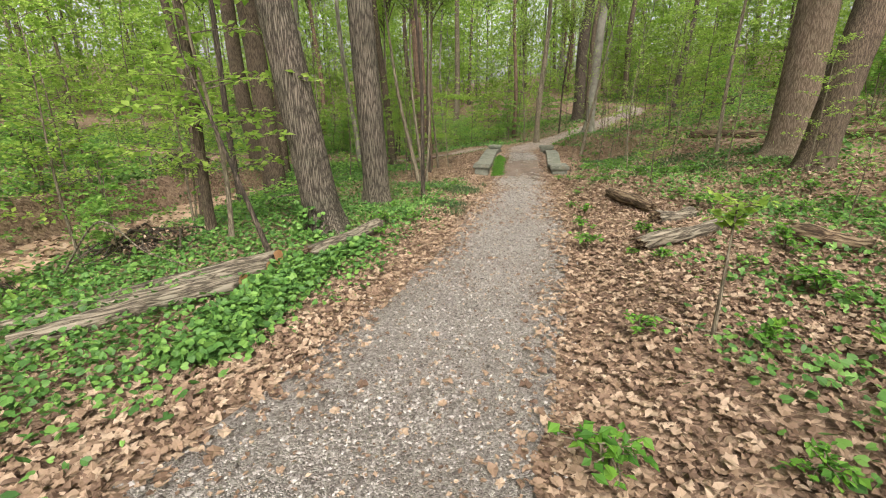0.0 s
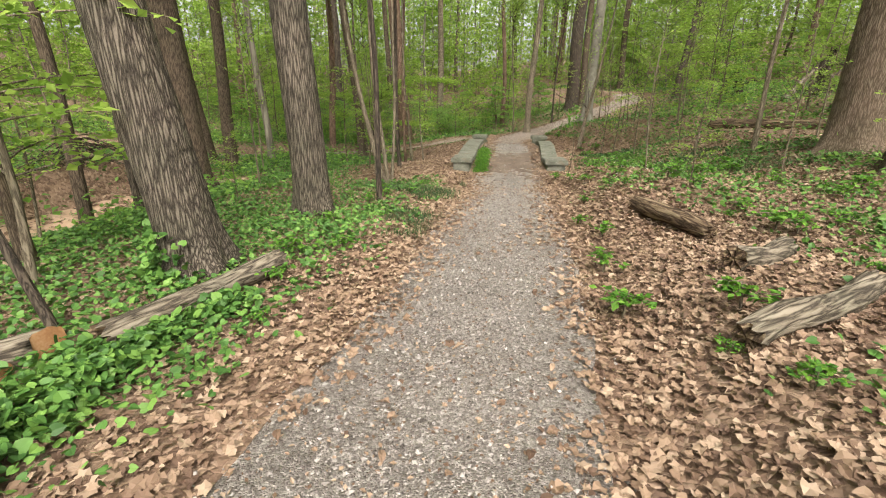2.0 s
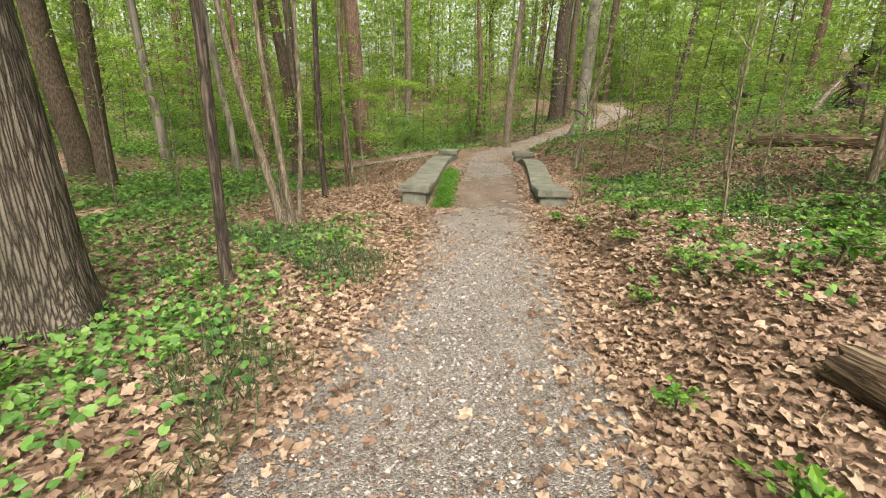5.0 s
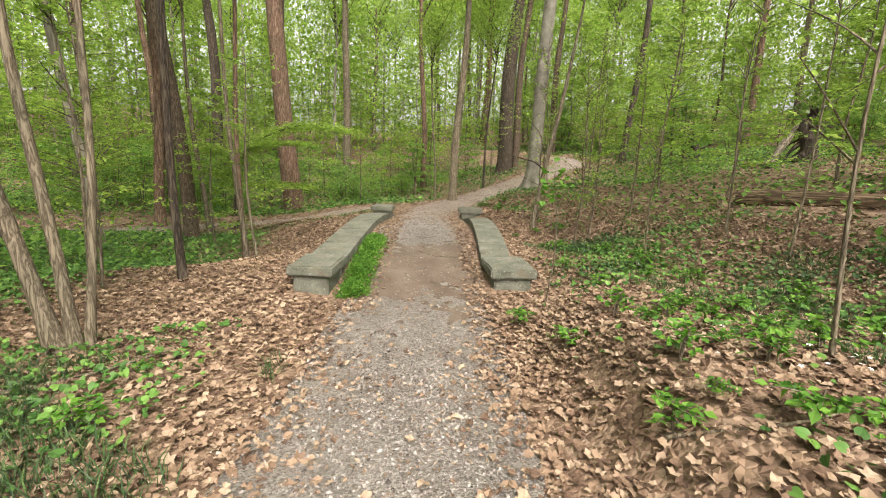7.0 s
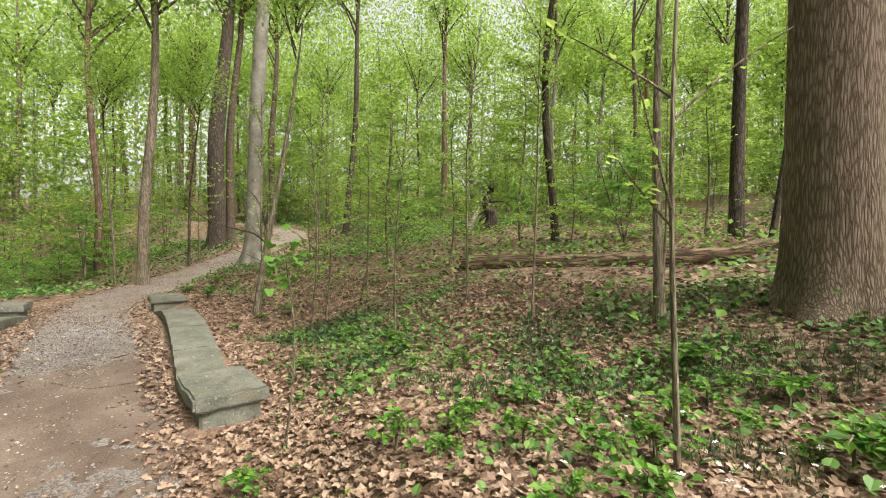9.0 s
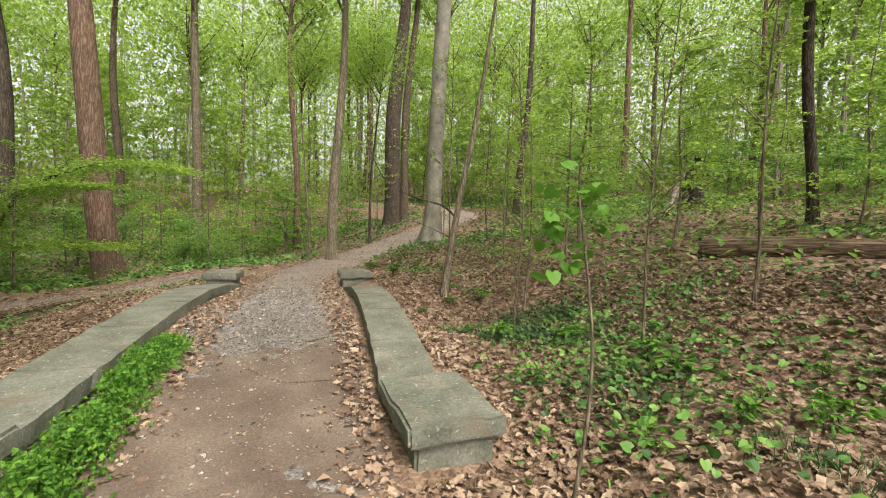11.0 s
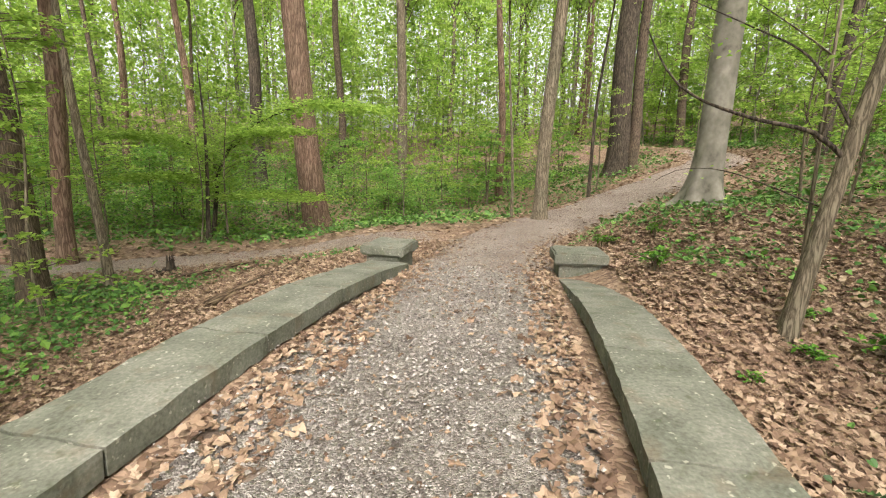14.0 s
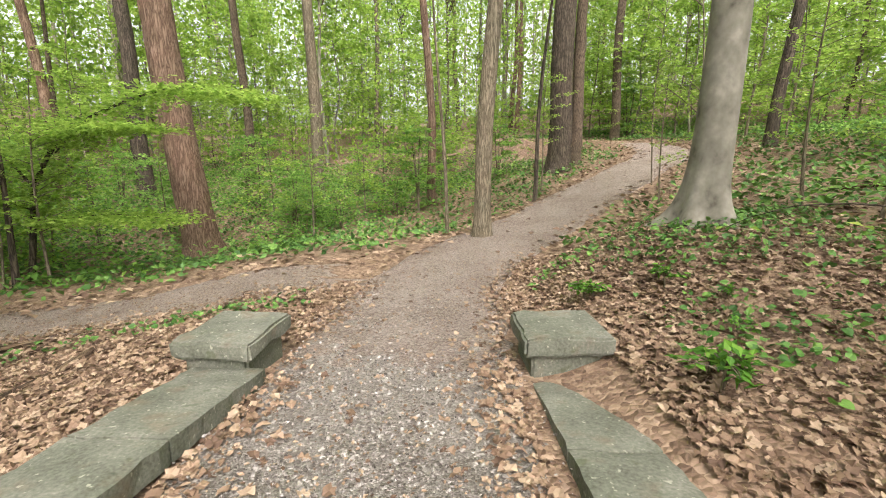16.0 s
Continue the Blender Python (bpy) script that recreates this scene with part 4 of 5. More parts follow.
# those that stand out beside the path
SPOT = [
    (NEAR, 5.55, 11.75, 0.42), (BARE, 6.2, 14.66, 1.0), (BARE, 7.75, 21.6, 1.0), (BARE, 8.1, 19.5, 0.9), (BARE, 7.95, 24.2, 1.1), (NEAR, 8.6, 22.5, 0.8),
    (NEAR, -2.9, 13.6, 0.42), (NEAR, -2.4, 32.4, 0.85), (NEAR, -4.6, 31.8, 1.0), (NEAR, 0.9, 21.2, 0.9), (BARE, -0.9, 19.4, 1.2),
    (YOUNG, 2.83, 4.54, 1.0), (NEAR, -0.6, 18.6, 0.9), (BARE, 8.9, 17.4, 1.0), (BARE, 9.3, 19.0, 1.1), (NEAR, 10.4, 23.5, 1.0), (BARE, 10.2, 25.6, 1.2),
    (NEAR, 11.8, 16.6, 0.8), (BARE, 8.3, 13.2, 0.9), (NEAR, 9.0, 11.4, 0.7), (BARE, 7.2, 8.2, 0.5), (NEAR, -5.4, 11.6, 0.9), (NEAR, -6.2, 9.0, 1.0), (BUSH, -5.2, 8.6, 0.6),
    (BUSH, -6.6, 7.2, 0.8), (BUSH, -7.2, 11.2, 1.0), (MID, -8.6, 9.6, 0.9), (MID, -8.8, 13.2, 1.0), (BARE, -3.4, 16.2, 1.2), (BARE, -4.4, 19.4, 1.3), (NEAR, -2.0, 21.6, 1.0),
    (NEAR, 12.0, 33.4, 0.9), (BARE, 13.2, 35.6, 1.3), (BARE, 7.9, 36.2, 1.2), (NEAR, 10.8, 38.6, 1.1), (NEAR, 11.9, 28.2, 0.9), (BARE, 11.0, 30.9, 1.2), (NEAR, 3.0, 36.2, 0.9),
    (LAYER, -3.4, 35.0, 0.9), (LAYER, -5.6, 36.4, 1.1), (LAYER, -8.2, 34.8, 1.0), (LAYER, 2.2, 38.2, 0.8), (LAYER, 4.4, 40.6, 1.0), (LAYER, -2.4, 39.6, 1.2), (LAYER, 0.8, 41.0, 1.2), (LAYER, -9.6, 32.6, 0.9), (LAYER, -6.8, 39.8, 1.3), (LAYER, -0.4, 43.8, 1.3), (LAYER, 7.8, 43.5, 1.1), (LAYER, -11.0, 37.5, 1.3), (LAYER, 5.2, 44.6, 1.4), (BUSH, -4.6, 35.4, 0.9), (BUSH, -3.6, 37.6, 0.7), (BUSH, 2.6, 39.4, 0.7), (BUSH, 3.6, 38.6, 0.7), (BUSH, 5.6, 40.2, 0.7), (BUSH, -6.6, 34.2, 1.0), (BUSH, -6.9, 32.6, 0.9),
]
for k, (kinds, x, y, size) in enumerate(SPOT):
    bush = kinds is BUSH
    as_thing("shrub" if bush else "sapling", kinds[k % len(kinds)], x, y, k * 2.4, size,
             "leafy dark green shrub in the undergrowth" if bush else ("thin bare sapling with a few small leaves" if kinds is BARE else "young tree with level sprays of fresh green leaves"),
             "shrub" if bush else "sapling", "undergrowth beside the path")


def clear(x, y, main, side):
    a = near_line(np.array([x]), np.array([y]), MAIN)[0][0]
    b = near_line(np.array([x]), np.array([y]), SIDE)[0][0]
    return a > main and b > side


def strew(count, lo, hi, main, side, apart, open_glade=False):
    """Random places between two distances from the middle of the walk, off the paths."""
    found = []
    while len(found) < count:
        x, y = rng.uniform(-hi, hi) + 4, rng.uniform(-16, hi + 16)
        if not lo < np.hypot(x - 4, (y - 16) * 0.85) < hi or not clear(x, y, main, side):
            continue
        if open_glade and -11 < x < 7 and 30 < y < 45 and rng.uniform() < 0.5:
            continue
        if all((x - a) ** 2 + (y - b) ** 2 > apart ** 2 for a, b in found):
            found.append((x, y))
    return found


for k, (x, y) in enumerate(strew(64, 7, 26, 4.6, 2.6, 1.8, True)):
    size = rng.uniform(0.7, 1.15)
    if abs(x + 0.2) < 1.2 and 33 < y < 37:
        continue
    as_thing("sapling", (NEAR + MID)[k % 8], x, y, k, size, "young tree with level sprays of fresh green leaves", "sapling", "young trees of the wood")
for k, (x, y) in enumerate(strew(140, 20, 46, 4.0, 3.0, 1.8, True)):
    as_thing("sapling", MID[k % 4], x, y, k, rng.uniform(0.8, 1.4), "young tree with fresh green spring leaves", "sapling", "young trees of the wood")


def arrays(me, m):
    """A mesh's points under a pose, and its faces."""
    v = np.empty(len(me.vertices) * 3, np.float32)
    me.vertices.foreach_get("co", v)
    f = np.empty(len(me.loops), np.int32)
    me.loops.foreach_get("vertex_index", f)
    m = np.array(m)
    return v.reshape(-1, 3) @ m[:3, :3].T + m[:3, 3], f.reshape(len(me.polygons), -1)


wood, green = [], []
for k, (x, y) in enumerate(strew(120, 32, 66, 4.5, 3.0, 2.4)):
    size = rng.uniform(0.8, 1.5)
    m = Matrix.LocRotScale(Vector((x, y, at(x, y) - 0.03)), Euler((0, 0, k)), Vector((size, size, size)))
    wood += [arrays(me, m) for me in FAR[k % 4][0] + [FAR[k % 4][1]]]
    green.append(arrays(FAR[k % 4][2], m))
# far stems take the pale bark, with the haze in its colour
tagged(new("far_saplings", mesh_np("far_saplings", *join(wood), B_HAZY, True)), "stems of distant young trees", "trees", kind="stuff")
tagged(new("far_sapling_leaves", mesh_np("far_sapling_leaves", *join(green), M_LEAF)), "fresh green leaves of distant young trees", "foliage", kind="stuff")
for k, (x, y) in enumerate(strew(190, 12, 52, 4.0, 2.6, 1.6)):
    size = rng.uniform(0.8, 1.8)
    if abs(x + 0.3) < 1.6 and 33 < y < 37.5:
        continue
    as_thing("shrub", BUSH[k % 3], x, y, k, size, "leafy dark green shrub in the undergrowth", "shrub", "shrubs of the wood")

# tall trees behind: a few trunks built once and copied
# one of these barks is paled to stand in for haze
BARKS = [B_THIN, B_BROWN, B_GREY, B_HAZY, B_RED, B_THIN]
TALL = [tree(-30 - 4 * i, -9, 0.2 + 0.07 * i, 19 + i, (0.012 * (i - 2), 0.01), BARKS[i], "tall straight forest tree in spring leaf", "tree", 12, 0.4, seed=i + 0.3) for i in range(6)]
for ob in TALL:
    tagged(ob, group="tall trees of the wood")
for k, (x, y) in enumerate(strew(120, 24, 66, 9.0, 6.0, 2.4)):
    if -4 < x < -1 and 42 < y < 47:
        continue
    ob = copy_thing(TALL[k % 6], pose(x, y, at(x, y) - 0.12, 0, 0, k * 67))


# ---- far woods ----
def far_woods():
    n = 520
    a, r = rng.uniform(0, 2 * np.pi, n), rng.uniform(58, 100, n)
    x, y = 4 + r * np.cos(a), 16 + r * np.sin(a)
    z = height(x, y)
    wood = []
    for i in range(n):
        hs = np.linspace(0, 20, 5)
        lean = rng.normal(0, 0.02, 2)
        wood.append(tube(np.stack([x[i] + lean[0] * hs, y[i] + lean[1] * hs, z[i] - 0.2 + hs], 1), rng.uniform(0.1, 0.3) * (1 - 0.04 * hs), 6))
    # trunks paled by bark colour in place of haze
    tagged(new("far_woods", mesh_np("far_woods", *join(wood), B_HAZY, True)), "distant trunks of the wood", "trees", kind="stuff")
    m = 340000
    a, r = np.where(rng.uniform(0, 1, m) < 0.85, rng.uniform(-0.4, 2.7, m), rng.uniform(0, 2 * np.pi, m)), rng.uniform(42, 104, m)
    x, y = 4 + r * np.cos(a), 16 + r * np.sin(a)
    thick = wave(x, y, 0.35, 2)
    keep = thick > -0.45
    x, y = x[keep], y[keep]
    z = height(x, y) + rng.uniform(0, 1, len(x)) ** 0.9 * np.where(np.hypot(x - 4, y - 16) < 56, 20, 40)
    lv = scatter(*LEAF2, np.stack([x, y, z], 1), spin(len(x), 1.0), rng.uniform(0.24, 0.5, len(x)))
    tagged(new("far_foliage", mesh_np("far_foliage", *lv, M_LEAF)), "distant fresh green foliage of the wood", "foliage", kind="stuff")
    # the last crowns on the valley's rim
    m = 110000
    a, r = rng.uniform(-0.4, 2.9, m), rng.uniform(98, 128, m)
    x, y = 4 + r * np.cos(a), 16 + r * np.sin(a)
    crest = 44 + 9 * wave(a * 20, r * 0.1, 1.3, 3)
    z = height(x, y) + rng.uniform(0, 1, m) ** 0.85 * crest
    lv = scatter(*LEAF2, np.stack([x, y, z], 1), spin(m, 1.0), rng.uniform(0.45, 0.9, m))
    tagged(new("far_crowns", mesh_np("far_crowns", *lv, M_LEAF)), "pale green crowns on the valley's rim", "foliage", kind="stuff")


far_woods()


# ---- what covers the ground ----
LINE_Y = MAIN[MAIN[:, 1] < 29]


def lateral(x, y):
    """Metres to the right of the path's middle (left is negative), as far as the junction."""
    return x - np.interp(y, LINE_Y[:, 1], LINE_Y[:, 0])


def greenness(x, y):
    """How thick the green ground cover grows, 0 to 1."""
    s = lateral(x, y)
    d = np.minimum(near_line(x, y, MAIN)[0], near_line(x, y, SIDE)[0] + 0.3)
    n = 0.5 + 0.5 * wave(x, y, 0.9, 1) + 0.35 * wave(x, y, 2.6, 5)
    left = ease(-s + 0.7 * (n - 0.5), 1.75, 2.5) * (y < 17.5) * (1 - 0.6 * ease(y, 12.5, 14)) + ease(-s, 4.5, 6) * (y >= 17.5) * (y < 27)
    left = np.maximum(left, ease(-s, 5.0, 7.0)) + 0.16 * ease(-s, 1.2, 1.6) * (y < 14)
    right = ease(s + 1.2 * (n - 0.5), 2.2, 4.4) * (0.14 + 0.7 * ease(n, 0.5, 0.85))
    right = np.where((y > 17) & (y < 27), right * 0.65, right)
    for px, py, pr in ((6.7, 18.2, 0.9), (5.9, 15.3, 0.8), (7.4, 16.2, 1.0), (7.5, 19.6, 0.9), (4.8, 12.6, 0.6), (8.4, 25.8, 0.6), (5.6, 6.3, 0.8), (6.6, 8.6, 0.9), (5.0, 4.6, 0.5)):
        right = right + 0.22 * np.exp(-((x - px) ** 2 + (y - py) ** 2) / pr ** 2)
    far = ease(d, 1.3, 2.2) * (0.75 + 0.3 * ease(n, 0.35, 0.7)) * np.where(x > 7 + 0.9 * (y - 28.5), 0.3 + 0.65 * ease(x - 7 - 0.9 * (y - 28.5), 1.8, 4.0), 1.0)
    g = np.where(y > 28.5, far, np.where(s < 0, left, right))
    logs = np.minimum(np.hypot(x + 1.6, y - 7.05), np.minimum(np.hypot(x + 1.7, y - 6.35), np.hypot(x + 0.8, y - 9.0)))
    creek = np.abs(x - (-7.1 + 0.12 * (y - 15) + 0.7 * np.sin(y * 0.35))) + 9 * (y > 21)
    return np.clip(g, 0, 1) * ease(d, 1.05, 1.5) * ease(logs, 0.25, 0.6) * (0.05 + 0.95 * ease(creek, 0.8, 1.4))


def cloud(count, x0, x1, y0, y1, chance):
    x, y = rng.uniform(x0, x1, count), rng.uniform(y0, y1, count)
    keep = rng.uniform(0, 1, count) < chance(x, y)
    return x[keep], y[keep]


def off_bridge(x, y):
    """0 on the parapets and posts of the bridge, else 1."""
    s = np.abs(lateral(x, y) + 0.0)
    return np.where((y > 18.5) & (y < 27.4) & (s > 1.08) & (s < 1.85), 0.0, 1.0)


def litter_chance(x, y):
    d, b = near_line(x, y, MAIN)[0], near_line(x, y, SIDE)[0]
    edge = np.minimum(ease(d, 0.45 - 0.3 * ease(y, 8, 11) * (1 - ease(y, 16, 18)) + 0.3 * wave(x, y, 1.9, 6), 1.4), ease(b, 0.4, 0.95))
    wear = 0.014 + 0.03 * (wave(x, y, 1.7, 3) > 0.2)
    n = 0.78 + 0.3 * wave(x, y, 1.4, 8)
    deck = 0.45 * (d > 0.72) * (d < 1.04) * (y > 18) * (y < 26.5)
    weeds = x - 2.73 - 0.167 * (y - 18.45)
    deck = deck + 0.75 * (weeds > 0.1) * (weeds < 0.42) * (y > 18) * (y < 23.5)
    return np.clip(deck + wear + edge * n * (1 - 0.72 * greenness(x, y)), 0, 1) * off_bridge(x, y)


def put_leaves(name, shapes, x, y, lift, tilt, lo, hi, material, label, category):
    z = height(x, y) + lift
    pieces, k = [], len(shapes)
    for i, (v, f) in enumerate(shapes):
        s = slice(i, None, k)
        n = len(x[s])
        pieces.append(scatter(v, f, np.stack([x[s], y[s], z[s]], 1), spin(n, tilt), rng.uniform(lo, hi, n)))
    return tagged(new(name, mesh_np(name, *join(pieces), material)), label, category, kind="stuff")


x, y = cloud(240000, -3.6, 11.0, 0.2, 30.5, litter_chance)
put_leaves("leaf_litter", [lobed(0, 0.35, 0.1), lobed(2, -0.2, 0.2), lobed(1, 0.5, 0.25), lobed(2, 0.5, -0.05), lobed(3, 0.3, 0.3), lobed(0, -0.3, 0.05), lobed(2, 0.15, 0.1)], x, y, rng.uniform(0.006, 0.045, len(x)), 0.24, 0.035, 0.105, M_LITTER, "dry brown fallen leaves covering the ground", "leaf litter")
x, y = cloud(140000, -16, 30, -8, 48, lambda x, y: litter_chance(x, y) * np.where((x > -3.6) & (x < 11.0) & (y > 0.2) & (y < 30.5), 0, 1))
put_leaves("leaf_litter", [LEAF2], x, y, rng.uniform(0.01, 0.05, len(x)), 0.22, 0.11, 0.21, M_LITTER, "dry brown fallen leaves under the trees", "leaf litter")

x, y = cloud(235000, -8.0, 11.5, -3.0, 29.5, lambda x, y: greenness(x, y) * off_bridge(x, y))
put_leaves("ground_cover", [HEART], x, y, rng.uniform(0.02, 0.13, len(x)), 0.45, 0.035, 0.082, M_IVY, "low bright green leafy ground cover", "ground cover")
x, y = cloud(150000, -24, 30, -8, 60, lambda x, y: greenness(x, y) * np.where((x > -8) & (x < 11.5) & (y > -3) & (y < 29.5), 0, 1) * off_bridge(x, y))
put_leaves("ground_cover", [LEAF2], x, y, rng.uniform(0.03, 0.26, len(x)), 0.45, 0.11, 0.21, M_IVY, "low green leafy plants under the trees", "ground cover")


x, y = cloud(130000, -24, 26, -2, 56, lambda x, y: np.where(np.where(y < 28.5, lateral(x, y), -4) < 0, 1.0, 0.3) * ease(near_line(x, y, MAIN)[0], 4.5, 7) * ease(near_line(x, y, SIDE)[0], 1.6, 2.8) * ease(wave(x, y, 0.8, 9), -0.7, 0.2) * ease(np.hypot(x + 0.3, y - 36.0), 1.2, 2.0) * np.where(y < 21, ease(np.abs(x - (-6.6 + 0.12 * (y - 15) + 0.7 * np.sin(y * 0.35))), 1.6, 2.2), 1))
put_leaves("undergrowth", [LEAF2], x, y, rng.uniform(0.1, 1, len(x)) ** 1.5 * (0.55 + 0.45 * wave(x, y, 1.3, 3)), 0.4, 0.11, 0.2, M_LEAF_DEEP, "leafy green undergrowth below the trees", "undergrowth")


def pebbles():
    n = 95000
    i = rng.integers(0, len(MAIN) - 1, n)
    p = MAIN[i] + (MAIN[i + 1] - MAIN[i]) * rng.uniform(0, 1, n)[:, None]
    x, y = p[:, 0] + rng.normal(0, 0.5, n), p[:, 1] + rng.normal(0, 0.1, n)
    d = near_line(x, y, MAIN)[0]
    bare = ease(y, 16.0, 17.8) * (1 - ease(y, 20.0, 22.4))
    keep = (y > 0.5) & (y < 31) & (d < 1.15) & (rng.uniform(0, 1, n) > bare * (0.85 - 0.55 * (d > 0.85)))
    x, y = x[keep], y[keep]
    n = len(x)
    rock = [(1, 0, 0.1), (0.2, 0.8, 0), (-0.9, 0.25, 0.1), (-0.3, -0.8, 0), (0.1, 0.05, 0.55), (0, 0, -0.4)]
    faces = [(0, 1, 4), (1, 2, 4), (2, 3, 4), (3, 0, 4), (1, 0, 5), (2, 1, 5), (3, 2, 5), (0, 3, 5)]
    v = scatter(rock, faces, np.stack([x, y, height(x, y) + np.where((y > 16.4) & (y < 23.2), 0.038, 0.024)], 1), spin(n, 0.3), rng.uniform(0.005, 0.014, n) * rng.choice([1, 1, 1, 1, 1.8], n))
    tagged(new("gravel", mesh_np("gravel", *v, M_PEBBLE)), "loose grey gravel stones on the path", "gravel", kind="stuff")


pebbles()


# crumbs of leaf and bark trodden into the path
x, y = cloud(120000, -3.0, 12.0, 0.4, 36, lambda x, y: (np.minimum(near_line(x, y, MAIN)[0], near_line(x, y, SIDE)[0]) < 1.2) * (0.35 + 0.4 * (y > 25) + 0.5 * (wave(x, y, 1.6, 4) > 0) + 0.4 * ease(near_line(x, y, MAIN)[0], 0.5, 1.1)) * off_bridge(x, y))
put_leaves("leaf_crumbs", [LEAF2], x, y, rng.uniform(0.022, 0.04, len(x)), 0.25, 0.012, 0.045, M_LITTER, "small crumbs of leaf trodden into the path", "leaf litter")

# bright weeds at the foot of the bridge's left parapet
n = 11000
t = rng.uniform(0, 1, n) ** 1.15
off = rng.normal(0, 0.1, n)
x = 2.73 + 0.5 * t + off
y = 18.45 + 3.0 * t
tall = np.clip(0.42 * (1 - (off / 0.25) ** 2), 0.02, 1) * (0.62 + 0.3 * np.sin(y * 5) + 0.3 * np.sin(y * 15 + x * 9)) * (1 - 0.55 * t)
tall = np.maximum(tall, 0.03)
put_leaves("weeds", [LEAF], x, y, 0.02 + rng.uniform(0, 1, n) * tall + 0.02, 0.75, 0.022, 0.055, M_WEED, "bright green weeds along the parapet's foot", "weeds")

# dark grass tufts on the bank before the bridge
def blades(count, x0, x1, y0, y1, name, label, tall):
    x, y = cloud(count, x0, x1, y0, y1, lambda x, y: (wave(x, y, 2.4, 2) > 0.12) * 0.9 * ease(-lateral(x, y) if x1 < 4 else lateral(x, y), 1.0, 1.4))
    m = len(x)
    blade = [(-0.03, 0, 0), (0.03, 0, 0), (0.022, 0.25, 0.6), (-0.022, 0.25, 0.6), (0, 0.75, 0.85)]
    v = scatter(blade, [(0, 1, 2), (0, 2, 3), (3, 2, 4)], np.stack([x, y, height(x, y)], 1), spin(m, 0.25), rng.uniform(0.6, 1.2, m) * tall)
    tagged(new(name, mesh_np(name, *v, M_GRASS)), label, "grass", kind="stuff")


blades(8000, -0.9, 2.1, 13.6, 16.8, "grass_tufts", "dark green tufts of grass in leaf litter", 0.17)
blades(2500, 0.3, 1.5, 10.6, 13.2, "grass_tufts", "dark green grass at the path's edge", 0.15)
blades(9000, 6.4, 9.4, 13.4, 17.5, "grass_tufts", "dark green grass under an old tree", 0.13)

# single low plants among the litter
k = 0
for x, y in zip(np.concatenate([rng.uniform(-1.0, 8.5, 260), rng.normal(6.2, 1.4, 32)]), np.concatenate([rng.uniform(1, 29, 260), rng.normal(14.2, 1.9, 32)])):
    s = float(lateral(np.array([x]), np.array([y]))[0])
    if abs(s) < 1.35 or (18.3 < y < 27.5 and abs(s) < 2.0) or (s < 0 and y > 17):
        continue
    as_thing("seedling", LOW[k % 3], x, y, k * 1.9, rng.uniform(0.45, 1.25), "low green leafy plant growing through leaf litter", "plant", "low plants in the leaf litter")
    k += 1


def broad_sapling(x, y, tall, count, size, label):
    """A young stem with a bunch of broad heart-shaped leaves at its top."""
    thing = new("sapling")
    thing.location = (x, y, at(x, y) - 0.02)
    hs = np.linspace(0, tall, 10)
    p = np.stack([0.05 * np.sin(hs * 2), 0.04 * np.cos(hs * 3) - 0.04, hs], 1)
    part("stem", mesh_np("stem", *tube(p, 0.012 * (1 - 0.6 * hs / tall), 8), B_THIN, True), None, thing)
    c = rng.normal(0, 1, (count, 3)) * (0.085, 0.085, 0.12) + (0, 0, tall - 0.1)
    for spot, turn, s in zip(c, spin(count, 0.55), rng.uniform(0.6, 1.15, count) * size):
        v, f = scatter(*HEART, np.zeros((1, 3)), turn[None], [s])
        ob = part("leaf", mesh_np("leaf", v, f, M_WEED), None, thing)
        ob.location = spot
    return tagged(thing, label, "sapling")


broad_sapling(5.3, 17.6, 1.8, 58, 0.08, "young sapling with broad heart-shaped green leaves")
broad_sapling(2.75, 2.6, 0.35, 9, 0.14, "small plant with broad bright green leaves")

# white spring flowers by the old tree
n = 46
x, y = rng.normal(6.0, 0.55, n), rng.normal(14.0, 0.7, n)
petals = ([(0, 0, 0), (-0.25, 0.6, 0.12), (0, 1, 0.1), (0.25, 0.6, 0.12)], [(0, 3, 2), (0, 2, 1)])
pieces = []
for j in range(5):
    a = j * 2 * np.pi / 5
    c, s = math.cos(a), math.sin(a)
    pieces.append(([(c * px - s * py, s * px + c * py, pz) for px, py, pz in petals[0]], petals[1]))
flower = join([(np.array(v), np.array(f)) for v, f in pieces])
v = scatter(flower[0], flower[1], np.stack([x, y, height(x, y) + rng.uniform(0.1, 0.2, n)], 1), spin(n, 0.3), rng.uniform(0.014, 0.024, n))
tagged(new("wildflowers", mesh_np("wildflowers", *v, M_PETAL)), "small white wildflowers among green leaves", "flowers", kind="stuff")


